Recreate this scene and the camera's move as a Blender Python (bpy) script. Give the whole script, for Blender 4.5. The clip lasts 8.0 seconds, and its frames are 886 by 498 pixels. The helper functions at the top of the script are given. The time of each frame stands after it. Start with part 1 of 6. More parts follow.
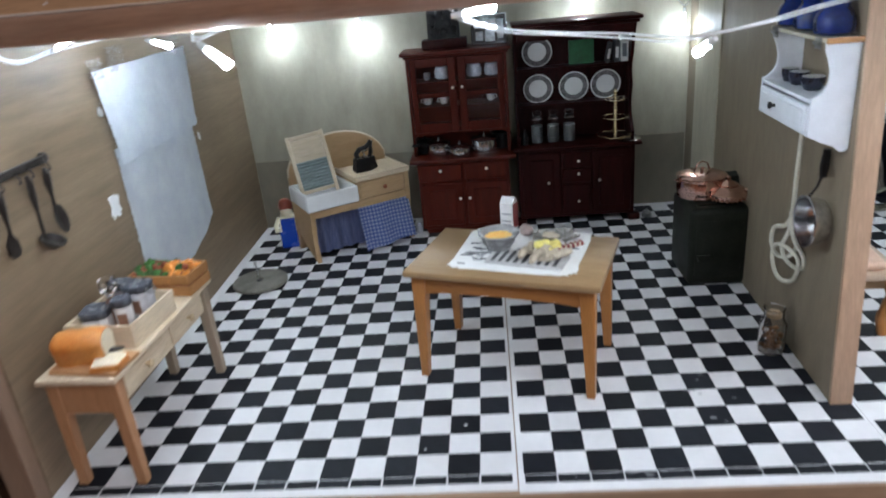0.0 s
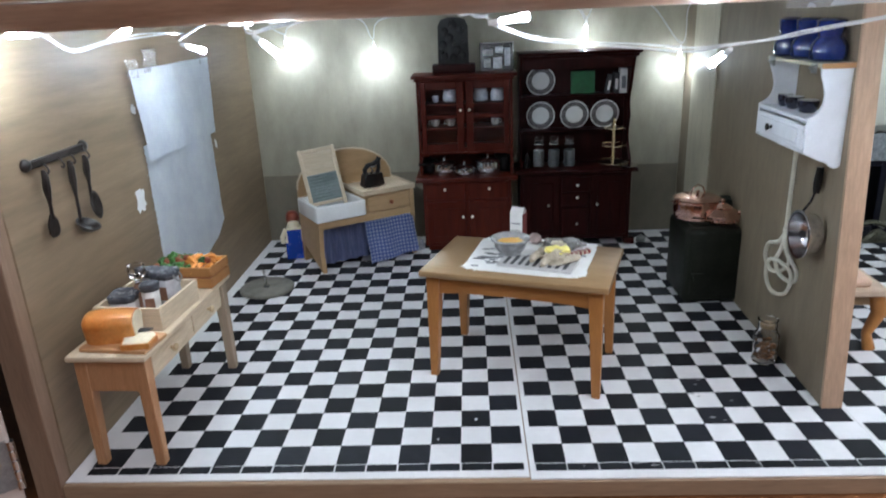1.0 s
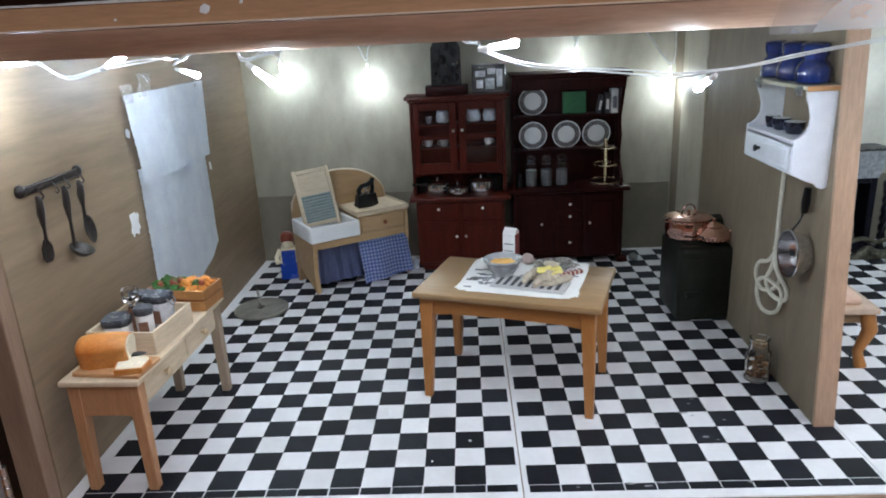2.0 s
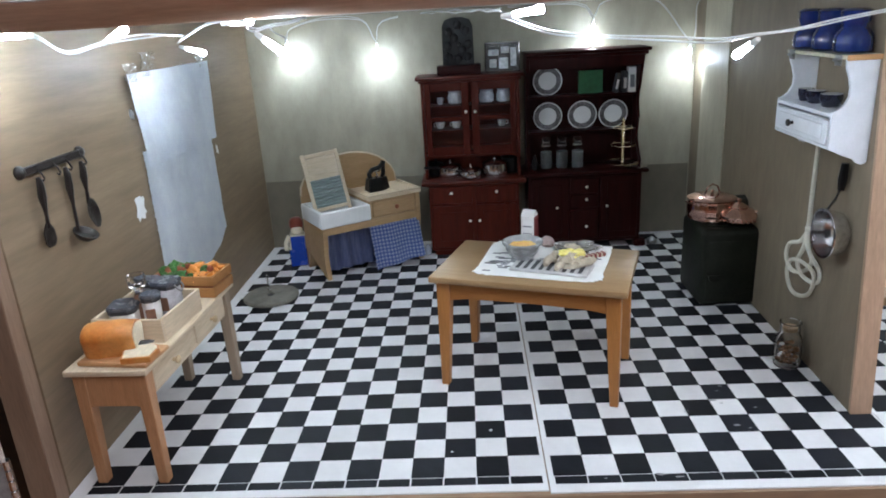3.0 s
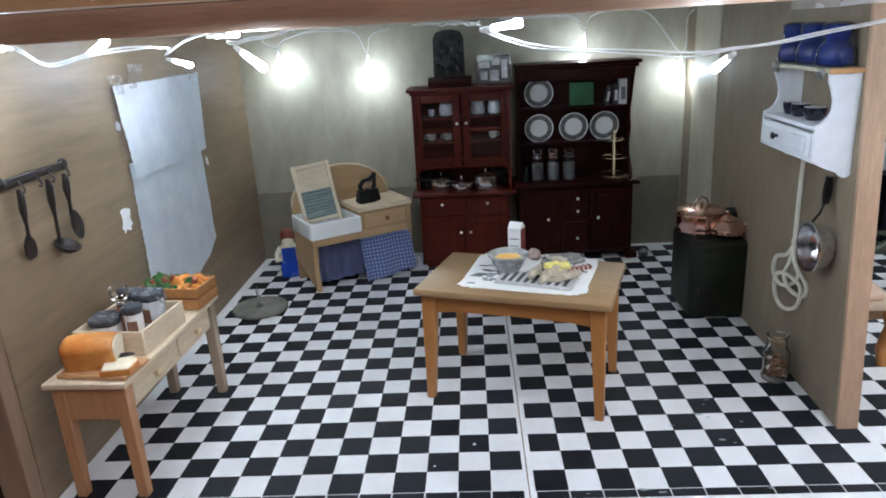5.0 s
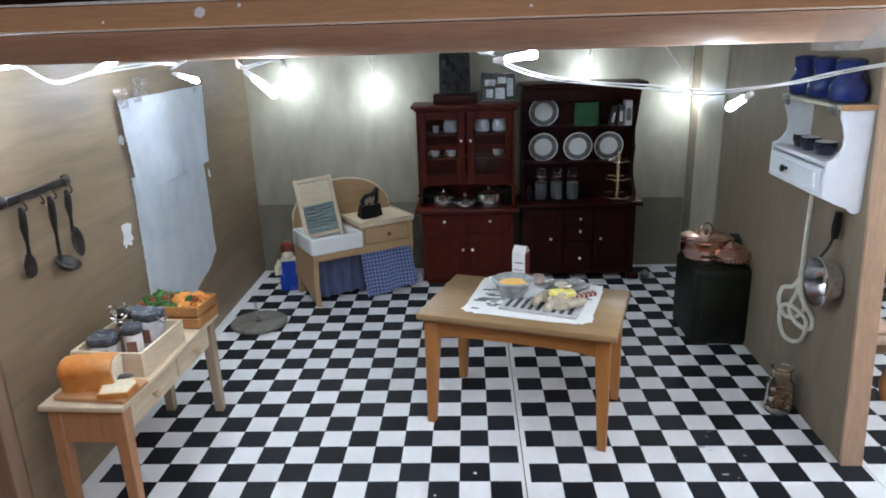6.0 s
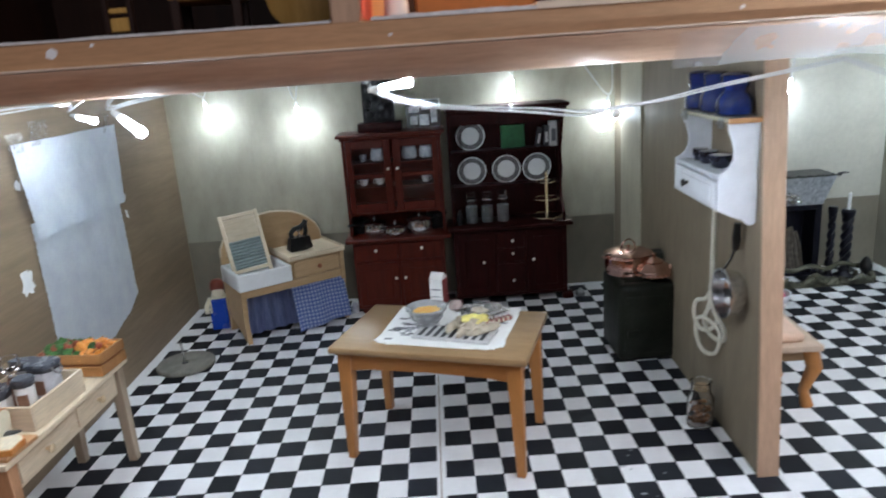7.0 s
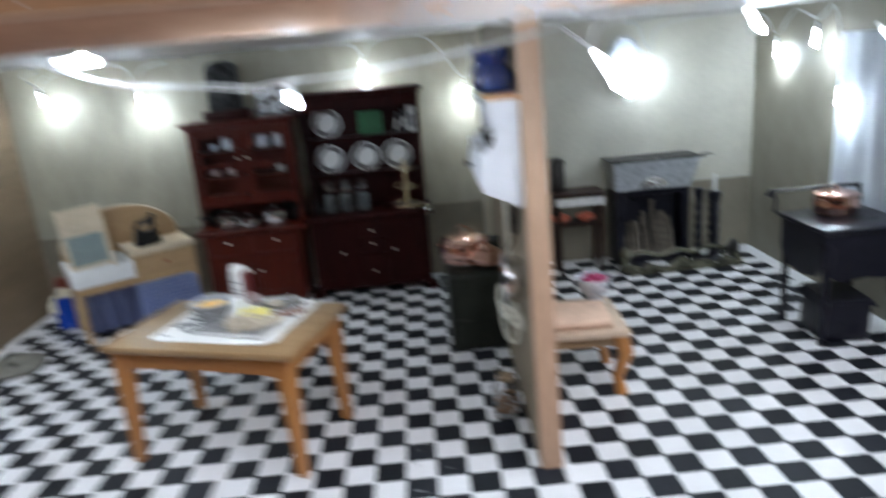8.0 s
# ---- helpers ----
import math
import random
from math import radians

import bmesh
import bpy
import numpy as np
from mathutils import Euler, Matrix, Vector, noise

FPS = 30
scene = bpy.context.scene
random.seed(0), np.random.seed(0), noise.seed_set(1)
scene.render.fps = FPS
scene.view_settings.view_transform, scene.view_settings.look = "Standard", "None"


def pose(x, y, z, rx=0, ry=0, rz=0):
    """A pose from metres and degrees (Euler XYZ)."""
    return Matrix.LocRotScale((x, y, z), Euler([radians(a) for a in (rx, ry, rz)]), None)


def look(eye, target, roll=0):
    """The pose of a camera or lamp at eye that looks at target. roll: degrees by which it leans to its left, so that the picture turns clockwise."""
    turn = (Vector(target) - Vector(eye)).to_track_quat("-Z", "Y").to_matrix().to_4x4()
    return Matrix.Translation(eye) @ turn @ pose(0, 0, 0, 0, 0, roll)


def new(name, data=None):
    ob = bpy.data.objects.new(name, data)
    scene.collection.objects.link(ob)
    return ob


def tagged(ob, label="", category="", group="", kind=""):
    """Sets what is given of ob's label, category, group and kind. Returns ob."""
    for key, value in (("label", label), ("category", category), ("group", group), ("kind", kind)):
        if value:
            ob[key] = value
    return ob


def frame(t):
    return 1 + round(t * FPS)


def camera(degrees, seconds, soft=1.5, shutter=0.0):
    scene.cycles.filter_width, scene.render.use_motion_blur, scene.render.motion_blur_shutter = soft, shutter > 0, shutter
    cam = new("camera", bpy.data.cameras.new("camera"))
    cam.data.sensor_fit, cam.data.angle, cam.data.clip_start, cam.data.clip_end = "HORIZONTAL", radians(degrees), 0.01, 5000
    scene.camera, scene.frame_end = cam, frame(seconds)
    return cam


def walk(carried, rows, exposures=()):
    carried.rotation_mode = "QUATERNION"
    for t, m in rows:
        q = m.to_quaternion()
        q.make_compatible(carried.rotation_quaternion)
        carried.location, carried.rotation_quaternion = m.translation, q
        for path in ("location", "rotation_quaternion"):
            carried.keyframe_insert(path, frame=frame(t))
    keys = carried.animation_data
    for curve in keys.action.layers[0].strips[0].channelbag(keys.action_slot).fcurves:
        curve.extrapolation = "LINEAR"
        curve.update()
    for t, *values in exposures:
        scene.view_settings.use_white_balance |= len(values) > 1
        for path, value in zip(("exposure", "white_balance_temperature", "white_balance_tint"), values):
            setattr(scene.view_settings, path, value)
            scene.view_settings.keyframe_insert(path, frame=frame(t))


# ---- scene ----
cam = camera(65.78, 8.0, soft=1.8, shutter=0.6)
PATH = [
    (0, (0.0305, -0.2592, 0.2243), (-0.1296, 1.5827, -0.5384), -5.37),
    (0.5, (0.0207, -0.2955, 0.2074), (-0.1183, 1.5715, -0.4963), -3.87),
    (1, (0.0097, -0.2856, 0.2113), (-0.0822, 1.6022, -0.4428), -2.51),
    (1.5, (0.0141, -0.2914, 0.2176), (-0.0587, 1.6153, -0.3818), -2.52),
    (3, (0.0042, -0.2732, 0.2071), (-0.0918, 1.6191, -0.4331), -3.33),
    (3.5, (0.0088, -0.2729, 0.2081), (-0.0882, 1.6246, -0.4165), -3.17),
    (4, (0.0138, -0.2714, 0.2068), (-0.0777, 1.6246, -0.4232), -3.21),
    (5.5, (0.0122, -0.2715, 0.2089), (-0.0944, 1.6333, -0.3914), -3.06),
    (6, (0.0084, -0.265, 0.2165), (-0.0767, 1.6418, -0.3809), -1.74),
    (6.5, (0.0197, -0.2562, 0.2083), (-0.0411, 1.655, -0.3779), -3.85),
    (7, (0.0427, -0.2595, 0.2157), (0.0434, 1.6684, -0.3167), -4.00),
    (7.3, (0.0618, -0.265, 0.2201), (0.0396, 1.6652, -0.3031), -4.37),
    (7.5, (0.0748, -0.2662, 0.218), (0.0672, 1.665, -0.302), -4.49),
    (7.8, (0.1127, -0.2628, 0.2173), (0.0979, 1.6674, -0.3061), -5.23),
    (8, (0.1468, -0.2467, 0.2011), (0.205, 1.6729, -0.3573), -4.86),
]
walk(cam, [(t, look(eye, target, roll)) for t, eye, target, roll in PATH], [(0, 0.0), (1.0, 0.0), (7.0, 0.0), (7.5, 0.1), (8, 0.05)])

# ---- world and lights ----
MM = 0.001
scene.view_settings.exposure = 0.0
world = bpy.data.worlds.new("world")
scene.world = world
world.use_nodes = True
world.node_tree.nodes["Background"].inputs[0].default_value = (0.62, 0.62, 0.66, 1)
world.node_tree.nodes["Background"].inputs[1].default_value = 0.032

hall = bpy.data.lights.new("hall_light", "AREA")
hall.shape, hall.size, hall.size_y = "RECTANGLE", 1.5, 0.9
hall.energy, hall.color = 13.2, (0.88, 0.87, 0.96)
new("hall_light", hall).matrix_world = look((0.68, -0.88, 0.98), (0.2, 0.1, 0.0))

LED_POWER = 1520.0


# ---- materials ----
def nodes_of(name):
    m = bpy.data.materials.new(name)
    m.use_nodes = True
    t = m.node_tree
    return m, t, t.nodes["Principled BSDF"]


def add(t, kind, **values):
    n = t.nodes.new(kind)
    for k, v in values.items():
        n.inputs[k.replace("_", " ")].default_value = v
    return n


def rgba(c):
    return (c[0], c[1], c[2], 1)


def ramp(t, fac, stops):
    n = t.nodes.new("ShaderNodeValToRGB")
    e = n.color_ramp.elements
    while len(e) < len(stops):
        e.new(0.5)
    for k, (p, c) in zip(e, stops):
        k.position, k.color = p, rgba(c)
    t.links.new(fac, n.inputs[0])
    return n.outputs[0]


def mat(name, col, rough=0.5, metal=0.0, var=0.18, size=12.0, bump=0.15, stretch=(1, 1, 1), col2=None, coat=0.0, random_tint=0.0, transmission=0.0, sheen=0.0, spec=0.5):
    """A surface with variation at two scales; size is the larger scale in mm."""
    m, t, p = nodes_of(name)
    tc = t.nodes.new("ShaderNodeTexCoord")
    mp = t.nodes.new("ShaderNodeMapping")
    mp.inputs["Scale"].default_value = stretch
    t.links.new(tc.outputs["Object"], mp.inputs[0])
    big = add(t, "ShaderNodeTexNoise", Scale=1000.0 / size, Detail=5.0, Roughness=0.6)
    fine = add(t, "ShaderNodeTexNoise", Scale=9000.0 / size, Detail=3.0, Roughness=0.6)
    t.links.new(mp.outputs[0], big.inputs["Vector"])
    t.links.new(mp.outputs[0], fine.inputs["Vector"])
    lo = col2 or tuple(c * (1 - var) for c in col)
    hi = col if col2 else tuple(min(1, c * (1 + var * 0.7)) for c in col)
    c1 = ramp(t, big.outputs[0], [(0.32, lo), (0.68, hi)])
    mix = t.nodes.new("ShaderNodeMix")
    mix.data_type, mix.blend_type = "RGBA", "MULTIPLY"
    mix.inputs[0].default_value = min(1, var * 2.2)
    t.links.new(c1, mix.inputs[6])
    t.links.new(ramp(t, fine.outputs[0], [(0.3, (0.72, 0.72, 0.72)), (0.7, (1.1, 1.1, 1.1))]), mix.inputs[7])
    out = mix.outputs[2]
    if random_tint:
        info = t.nodes.new("ShaderNodeObjectInfo")
        hsv = t.nodes.new("ShaderNodeHueSaturation")
        mr = t.nodes.new("ShaderNodeMapRange")
        mr.inputs[3].default_value, mr.inputs[4].default_value = 1 - random_tint, 1 + random_tint
        t.links.new(info.outputs["Random"], mr.inputs[0])
        t.links.new(mr.outputs[0], hsv.inputs["Value"])
        t.links.new(out, hsv.inputs["Color"])
        out = hsv.outputs[0]
    t.links.new(out, p.inputs["Base Color"])
    rr = t.nodes.new("ShaderNodeMapRange")
    rr.inputs[3].default_value, rr.inputs[4].default_value = max(0.02, rough - 0.1), min(1, rough + 0.12)
    t.links.new(big.outputs[0], rr.inputs[0])
    t.links.new(rr.outputs[0], p.inputs["Roughness"])
    p.inputs["Metallic"].default_value = metal
    p.inputs["Specular IOR Level"].default_value = spec
    p.inputs["Coat Weight"].default_value = coat
    p.inputs["Transmission Weight"].default_value = transmission
    p.inputs["Sheen Weight"].default_value = sheen
    if bump:
        b = add(t, "ShaderNodeBump", Strength=bump, Distance=0.0004)
        t.links.new(fine.outputs[0], b.inputs["Height"])
        t.links.new(b.outputs[0], p.inputs["Normal"])
    return m


def wood(name, light, dark, rough=0.45, grain=(1, 12, 12), size=18.0, coat=0.0, bump=0.2, spec=0.35):
    """Wood whose grain runs along the axis with the smallest number in grain."""
    m, t, p = nodes_of(name)
    tc = t.nodes.new("ShaderNodeTexCoord")
    mp = t.nodes.new("ShaderNodeMapping")
    mp.inputs["Scale"].default_value = grain
    t.links.new(tc.outputs["Object"], mp.inputs[0])
    a = add(t, "ShaderNodeTexNoise", Scale=1000.0 / size / 3, Detail=6.0, Roughness=0.65, Distortion=0.6)
    b = add(t, "ShaderNodeTexNoise", Scale=1000.0 / size * 2.5, Detail=4.0, Roughness=0.7)
    c = add(t, "ShaderNodeTexNoise", Scale=1000.0 / 60, Detail=3.0)
    t.links.new(mp.outputs[0], a.inputs["Vector"])
    t.links.new(mp.outputs[0], b.inputs["Vector"])
    t.links.new(tc.outputs["Object"], c.inputs["Vector"])
    mid = tuple((x + y) / 2 for x, y in zip(light, dark))
    c1 = ramp(t, a.outputs[0], [(0.3, dark), (0.5, mid), (0.7, light)])
    mix = t.nodes.new("ShaderNodeMix")
    mix.data_type, mix.blend_type = "RGBA", "MULTIPLY"
    mix.inputs[0].default_value = 0.45
    t.links.new(c1, mix.inputs[6])
    t.links.new(ramp(t, b.outputs[0], [(0.3, (0.6, 0.6, 0.6)), (0.65, (1.1, 1.1, 1.1))]), mix.inputs[7])
    mix2 = t.nodes.new("ShaderNodeMix")
    mix2.data_type, mix2.blend_type = "RGBA", "MULTIPLY"
    mix2.inputs[0].default_value = 0.3
    t.links.new(mix.outputs[2], mix2.inputs[6])
    t.links.new(ramp(t, c.outputs[0], [(0.3, (0.65, 0.65, 0.65)), (0.7, (1.1, 1.1, 1.1))]), mix2.inputs[7])
    t.links.new(mix2.outputs[2], p.inputs["Base Color"])
    p.inputs["Roughness"].default_value = rough
    p.inputs["Coat Weight"].default_value = coat
    p.inputs["Coat Roughness"].default_value = 0.25
    p.inputs["Specular IOR Level"].default_value = spec
    bm_ = add(t, "ShaderNodeBump", Strength=bump, Distance=0.0003)
    t.links.new(b.outputs[0], bm_.inputs["Height"])
    t.links.new(bm_.outputs[0], p.inputs["Normal"])
    return m


def glow(name, col, strength):
    m, t, p = nodes_of(name)
    p.inputs["Base Color"].default_value = rgba((0.9, 0.9, 0.9))
    p.inputs["Emission Color"].default_value = rgba(col)
    p.inputs["Emission Strength"].default_value = strength
    return m


def glass(name, col=(1, 1, 1), rough=0.03):
    m, t, p = nodes_of(name)
    p.inputs["Base Color"].default_value = rgba(col)
    p.inputs["Roughness"].default_value = rough
    p.inputs["Transmission Weight"].default_value = 1.0
    p.inputs["IOR"].default_value = 1.45
    return m


def clear_pane(name, gloss=0.12, tint=(1, 1, 1), rough=0.12):
    """Thin clear plastic: see-through with a faint gloss."""
    m, t, p = nodes_of(name)
    tr = t.nodes.new("ShaderNodeBsdfTransparent")
    tr.inputs[0].default_value = rgba(tint)
    gl = t.nodes.new("ShaderNodeBsdfGlossy")
    gl.inputs["Roughness"].default_value = rough
    mx = t.nodes.new("ShaderNodeMixShader")
    mx.inputs[0].default_value = gloss
    t.links.new(tr.outputs[0], mx.inputs[1])
    t.links.new(gl.outputs[0], mx.inputs[2])
    t.links.new(mx.outputs[0], t.nodes["Material Output"].inputs[0])
    return m


def gingham(name, dark, mid, light, pitch):
    m, t, p = nodes_of(name)
    tc = t.nodes.new("ShaderNodeTexCoord")
    sep = t.nodes.new("ShaderNodeSeparateXYZ")
    t.links.new(tc.outputs["Object"], sep.inputs[0])
    bands = []
    for axis in ("X", "Z"):
        mul = t.nodes.new("ShaderNodeMath")
        mul.operation = "MULTIPLY"
        mul.inputs[1].default_value = 1000.0 / pitch
        fr = t.nodes.new("ShaderNodeMath")
        fr.operation = "FRACT"
        gt = t.nodes.new("ShaderNodeMath")
        gt.operation = "GREATER_THAN"
        gt.inputs[1].default_value = 0.5
        t.links.new(sep.outputs[axis], mul.inputs[0])
        t.links.new(mul.outputs[0], fr.inputs[0])
        t.links.new(fr.outputs[0], gt.inputs[0])
        bands.append(gt.outputs[0])
    both = t.nodes.new("ShaderNodeMath")
    both.operation = "ADD"
    t.links.new(bands[0], both.inputs[0])
    t.links.new(bands[1], both.inputs[1])
    half = t.nodes.new("ShaderNodeMath")
    half.operation = "MULTIPLY"
    half.inputs[1].default_value = 0.5
    t.links.new(both.outputs[0], half.inputs[0])
    t.links.new(ramp(t, half.outputs[0], [(0.0, light), (0.5, mid), (1.0, dark)]), p.inputs["Base Color"])
    p.inputs["Roughness"].default_value = 0.9
    p.inputs["Sheen Weight"].default_value = 0.3
    weave = add(t, "ShaderNodeTexNoise", Scale=2500.0, Detail=2.0)
    t.links.new(tc.outputs["Object"], weave.inputs["Vector"])
    b = add(t, "ShaderNodeBump", Strength=0.4, Distance=0.0003)
    t.links.new(weave.outputs[0], b.inputs["Height"])
    t.links.new(b.outputs[0], p.inputs["Normal"])
    return m


TAN_WOOD = wood("tan_board", (0.53, 0.305, 0.165), (0.44, 0.25, 0.13), 0.5, (1, 10, 10), 30, bump=0.1)
BEAM_GLOSS = wood("varnished_beam", (0.60, 0.39, 0.27), (0.51, 0.325, 0.22), 0.34, (1, 10, 10), 40, coat=0.35, bump=0.03, spec=0.5)
PALE_BOARD_AND_HIGHLIGHT = wood("pale_board_and_highlight", (0.80, 0.66, 0.52), (0.70, 0.56, 0.42), 0.5, (1, 10, 10), 20)
END_WOOD = wood("wall_edge_wood", (0.51, 0.335, 0.225), (0.43, 0.275, 0.18), 0.55, (10, 10, 1), 30, bump=0.12)
BASE_WOOD = wood("base_wood", (0.40, 0.275, 0.18), (0.33, 0.22, 0.14), 0.5, (1, 10, 10), 30, bump=0.1)
POST_WOOD = wood("brown_post_wood", (0.30, 0.20, 0.135), (0.235, 0.15, 0.10), 0.5, (10, 10, 1), 30, bump=0.1)
DESK = wood("desk_wood", (0.25, 0.10, 0.034), (0.17, 0.06, 0.02), 0.4, (1, 10, 10), 60, coat=0.2)
LEFT_WALL = wood("left_wall_veneer", (0.285, 0.207, 0.132), (0.185, 0.128, 0.078), 0.5, (6, 0.9, 9), 110, bump=0.06)
BACK_WALL = wood("back_wall_veneer", (0.42, 0.385, 0.30), (0.325, 0.30, 0.23), 0.45, (2.2, 2.2, 1), 100, bump=0.03)
DADO = wood("dado_veneer", (0.26, 0.228, 0.172), (0.22, 0.193, 0.145), 0.55, (1.6, 1.6, 1), 120, bump=0.03)
DIVIDER = wood("divider_veneer", (0.265, 0.21, 0.145), (0.22, 0.173, 0.118), 0.55, (3, 3, 1), 90, bump=0.04)
END_VENEER = wood("end_wall_veneer", (0.33, 0.305, 0.245), (0.28, 0.255, 0.20), 0.55, (1.6, 1.6, 1), 120, bump=0.03)
CREAM = wood("cream_strip", (0.56, 0.51, 0.39), (0.47, 0.43, 0.32), 0.5, (9, 9, 1), 20, bump=0.1)
CEILING = mat("ceiling_paint", (0.66, 0.65, 0.62), 0.5, var=0.1, size=60)
DUST = mat("grey_scuff", (0.30, 0.30, 0.31), 0.7, var=0.3, size=2, bump=0.1)
RIGHT_PLASTER = mat("pale_plaster", (0.52, 0.495, 0.415), 0.6, var=0.1, size=40)
PAPER = mat("white_paper", (0.79, 0.785, 0.79), 0.4, var=0.06, size=40, bump=0.05)
TILE_BLACK = mat("black_print", (0.012, 0.0135, 0.018), 0.45, var=0.3, size=8, bump=0.08, random_tint=0.35, spec=0.16)
PINE_X = wood("pale_pine_across", (0.66, 0.52, 0.33), (0.55, 0.41, 0.24), 0.5, (1, 12, 12), 14)
PINE_END = wood("orange_pine", (0.54, 0.285, 0.145), (0.45, 0.225, 0.105), 0.5, (10, 10, 1), 14)
OAK = wood("honey_oak", (0.37, 0.235, 0.12), (0.29, 0.178, 0.085), 0.3, (1, 12, 12), 16, coat=0.35)
OAK_A = wood("orange_oak_rail", (0.46, 0.20, 0.055), (0.38, 0.155, 0.04), 0.38, (1, 12, 12), 16, coat=0.3)
OAK_V = wood("honey_oak_leg", (0.48, 0.205, 0.058), (0.39, 0.16, 0.042), 0.38, (12, 12, 1), 16, coat=0.3)
MAHOGANY = wood("red_mahogany", (0.08832, 0.01025, 0.004), (0.04968, 0.005904, 0.0024), 0.36, (12, 12, 1), 16, coat=0.05, bump=0.08, spec=0.2)
MAHOGANY_DK = wood("dark_mahogany", (0.03128, 0.003444, 0.00288), (0.01656, 0.001968, 0.0016), 0.42, (12, 12, 1), 16, coat=0.0, bump=0.08, spec=0.12)
BRASS = mat("brass", (0.78, 0.60, 0.30), 0.25, 1.0, var=0.1, size=3, bump=0.03)
GOLD = mat("gilt", (0.86, 0.72, 0.50), 0.2, 1.0, var=0.15, size=2, bump=0.05)
HINGE = mat("worn_hinge_steel", (0.34, 0.34, 0.34), 0.4, 0.5, var=0.3, size=6, bump=0.15)
KNOB = mat("pale_knob", (0.88, 0.84, 0.74), 0.22, 0.0, var=0.05, size=3, bump=0.0)
CHROME = mat("polished_metal", (0.84, 0.84, 0.84), 0.12, 1.0, var=0.12, size=4, bump=0.04)
STEEL = mat("dull_steel", (0.36, 0.36, 0.36), 0.35, 1.0, var=0.2, size=5, bump=0.08)
COPPER = mat("copper", (0.82, 0.52, 0.43), 0.12, 1.0, var=0.18, size=6, bump=0.05)
IRON = mat("black_iron", (0.006, 0.006, 0.0065), 0.3, 0.0, var=0.3, size=4, bump=0.15, spec=0.3)
PEWTER = mat("dark_pewter", (0.06, 0.058, 0.058), 0.36, 0.75, var=0.3, size=4, bump=0.2)
OLIVE_TIN = mat("olive_black_tin", (0.013, 0.015, 0.010), 0.42, 0.0, var=0.4, size=14, bump=0.15, spec=0.25)
CERAMIC = mat("white_ceramic", (0.80, 0.80, 0.79), 0.2, var=0.05, size=12, bump=0.02)
WHITE_PAINT = mat("white_paint", (0.78, 0.79, 0.83), 0.35, var=0.06, size=10, bump=0.06)
CLOTH = mat("white_cloth", (0.87, 0.915, 1.0), 0.9, var=0.07, size=14, bump=0.5, sheen=0.3)
DOILY = mat("paper_mat", (0.80, 0.80, 0.78), 0.8, var=0.05, size=10, bump=0.3)
BLUE_GLAZE = mat("cobalt_glaze", (0.006, 0.019, 0.11), 0.12, var=0.3, size=8, bump=0.05, coat=0.5)
NAVY = mat("navy_enamel", (0.010, 0.014, 0.035), 0.15, var=0.3, size=5, bump=0.03, coat=0.4)
WASH_KNOB = wood("red_brown_knob", (0.36, 0.13, 0.06), (0.28, 0.09, 0.04), 0.4)
RUSTED = mat("brown_black_iron", (0.017, 0.012, 0.010), 0.34, 0.0, var=0.5, size=5, bump=0.4, spec=0.4)
PALE_PINE = wood("scrubbed_pine", (0.76, 0.63, 0.46), (0.66, 0.52, 0.35), 0.55, (12, 1, 12), 20)
PALE_PINE_X = wood("scrubbed_pine_across", (0.70, 0.58, 0.43), (0.61, 0.49, 0.34), 0.55, (1, 12, 12), 20)
SHADED_PINE = wood("shaded_pine", (0.40, 0.31, 0.225), (0.32, 0.245, 0.17), 0.55, (12, 12, 1), 18)
TAN_BOARD = wood("tan_backboard", (0.52, 0.345, 0.185), (0.43, 0.275, 0.14), 0.5, (1, 12, 12), 20)
STONE = mat("grey_stone", (0.19, 0.18, 0.15), 0.75, var=0.3, size=10, bump=0.5)
PLATE_BAND = mat("plate_band", (0.055, 0.05, 0.055), 0.3, var=0.9, size=2.4, bump=0.05, col2=(0.27, 0.25, 0.25))
GREEN = mat("green_card", (0.012, 0.11, 0.035), 0.5, var=0.3, size=4, bump=0.15)
PAN_METAL = mat("dark_chrome", (0.78, 0.78, 0.8), 0.14, 1.0, var=0.3, size=4, bump=0.12)
BOWL = mat("grey_stoneware", (0.33, 0.335, 0.345), 0.25, var=0.2, size=5, bump=0.15)
SOUP = mat("orange_soup", (0.75, 0.33, 0.05), 0.35, var=0.3, size=3, bump=0.5, col2=(0.8, 0.55, 0.18))
CRUST = mat("bread_crust", (0.66, 0.30, 0.085), 0.36, var=0.25, size=16, bump=0.25, col2=(0.52, 0.14, 0.018))
CRUMB = mat("bread_crumb", (0.80, 0.70, 0.52), 0.85, var=0.12, size=2, bump=0.6)
BOARD = wood("bread_board", (0.60, 0.33, 0.16), (0.50, 0.255, 0.11), 0.5, (1, 10, 10), 14)
CRATE = wood("crate_wood", (0.42, 0.20, 0.07), (0.32, 0.14, 0.045), 0.55, (1, 10, 10), 12)
LEAF_GREEN = mat("green_vegetable", (0.03, 0.12, 0.02), 0.5, var=0.4, size=3, bump=0.5, random_tint=0.3)
CARROT = mat("orange_vegetable", (0.76, 0.29, 0.06), 0.4, var=0.25, size=3, bump=0.2, random_tint=0.15)
BROWNRED = mat("red_brown_vegetable", (0.30, 0.06, 0.025), 0.45, var=0.3, size=3, bump=0.2, random_tint=0.3)
SLATE = mat("slate_lid", (0.085, 0.093, 0.112), 0.25, var=0.15, size=6, bump=0.06)
JAR_WHITE = mat("white_jar", (0.70, 0.68, 0.66), 0.3, var=0.08, size=6, bump=0.03)
JAR_GREY = mat("grey_glass_jar", (0.56, 0.56, 0.58), 0.2, var=0.25, size=5, bump=0.03)
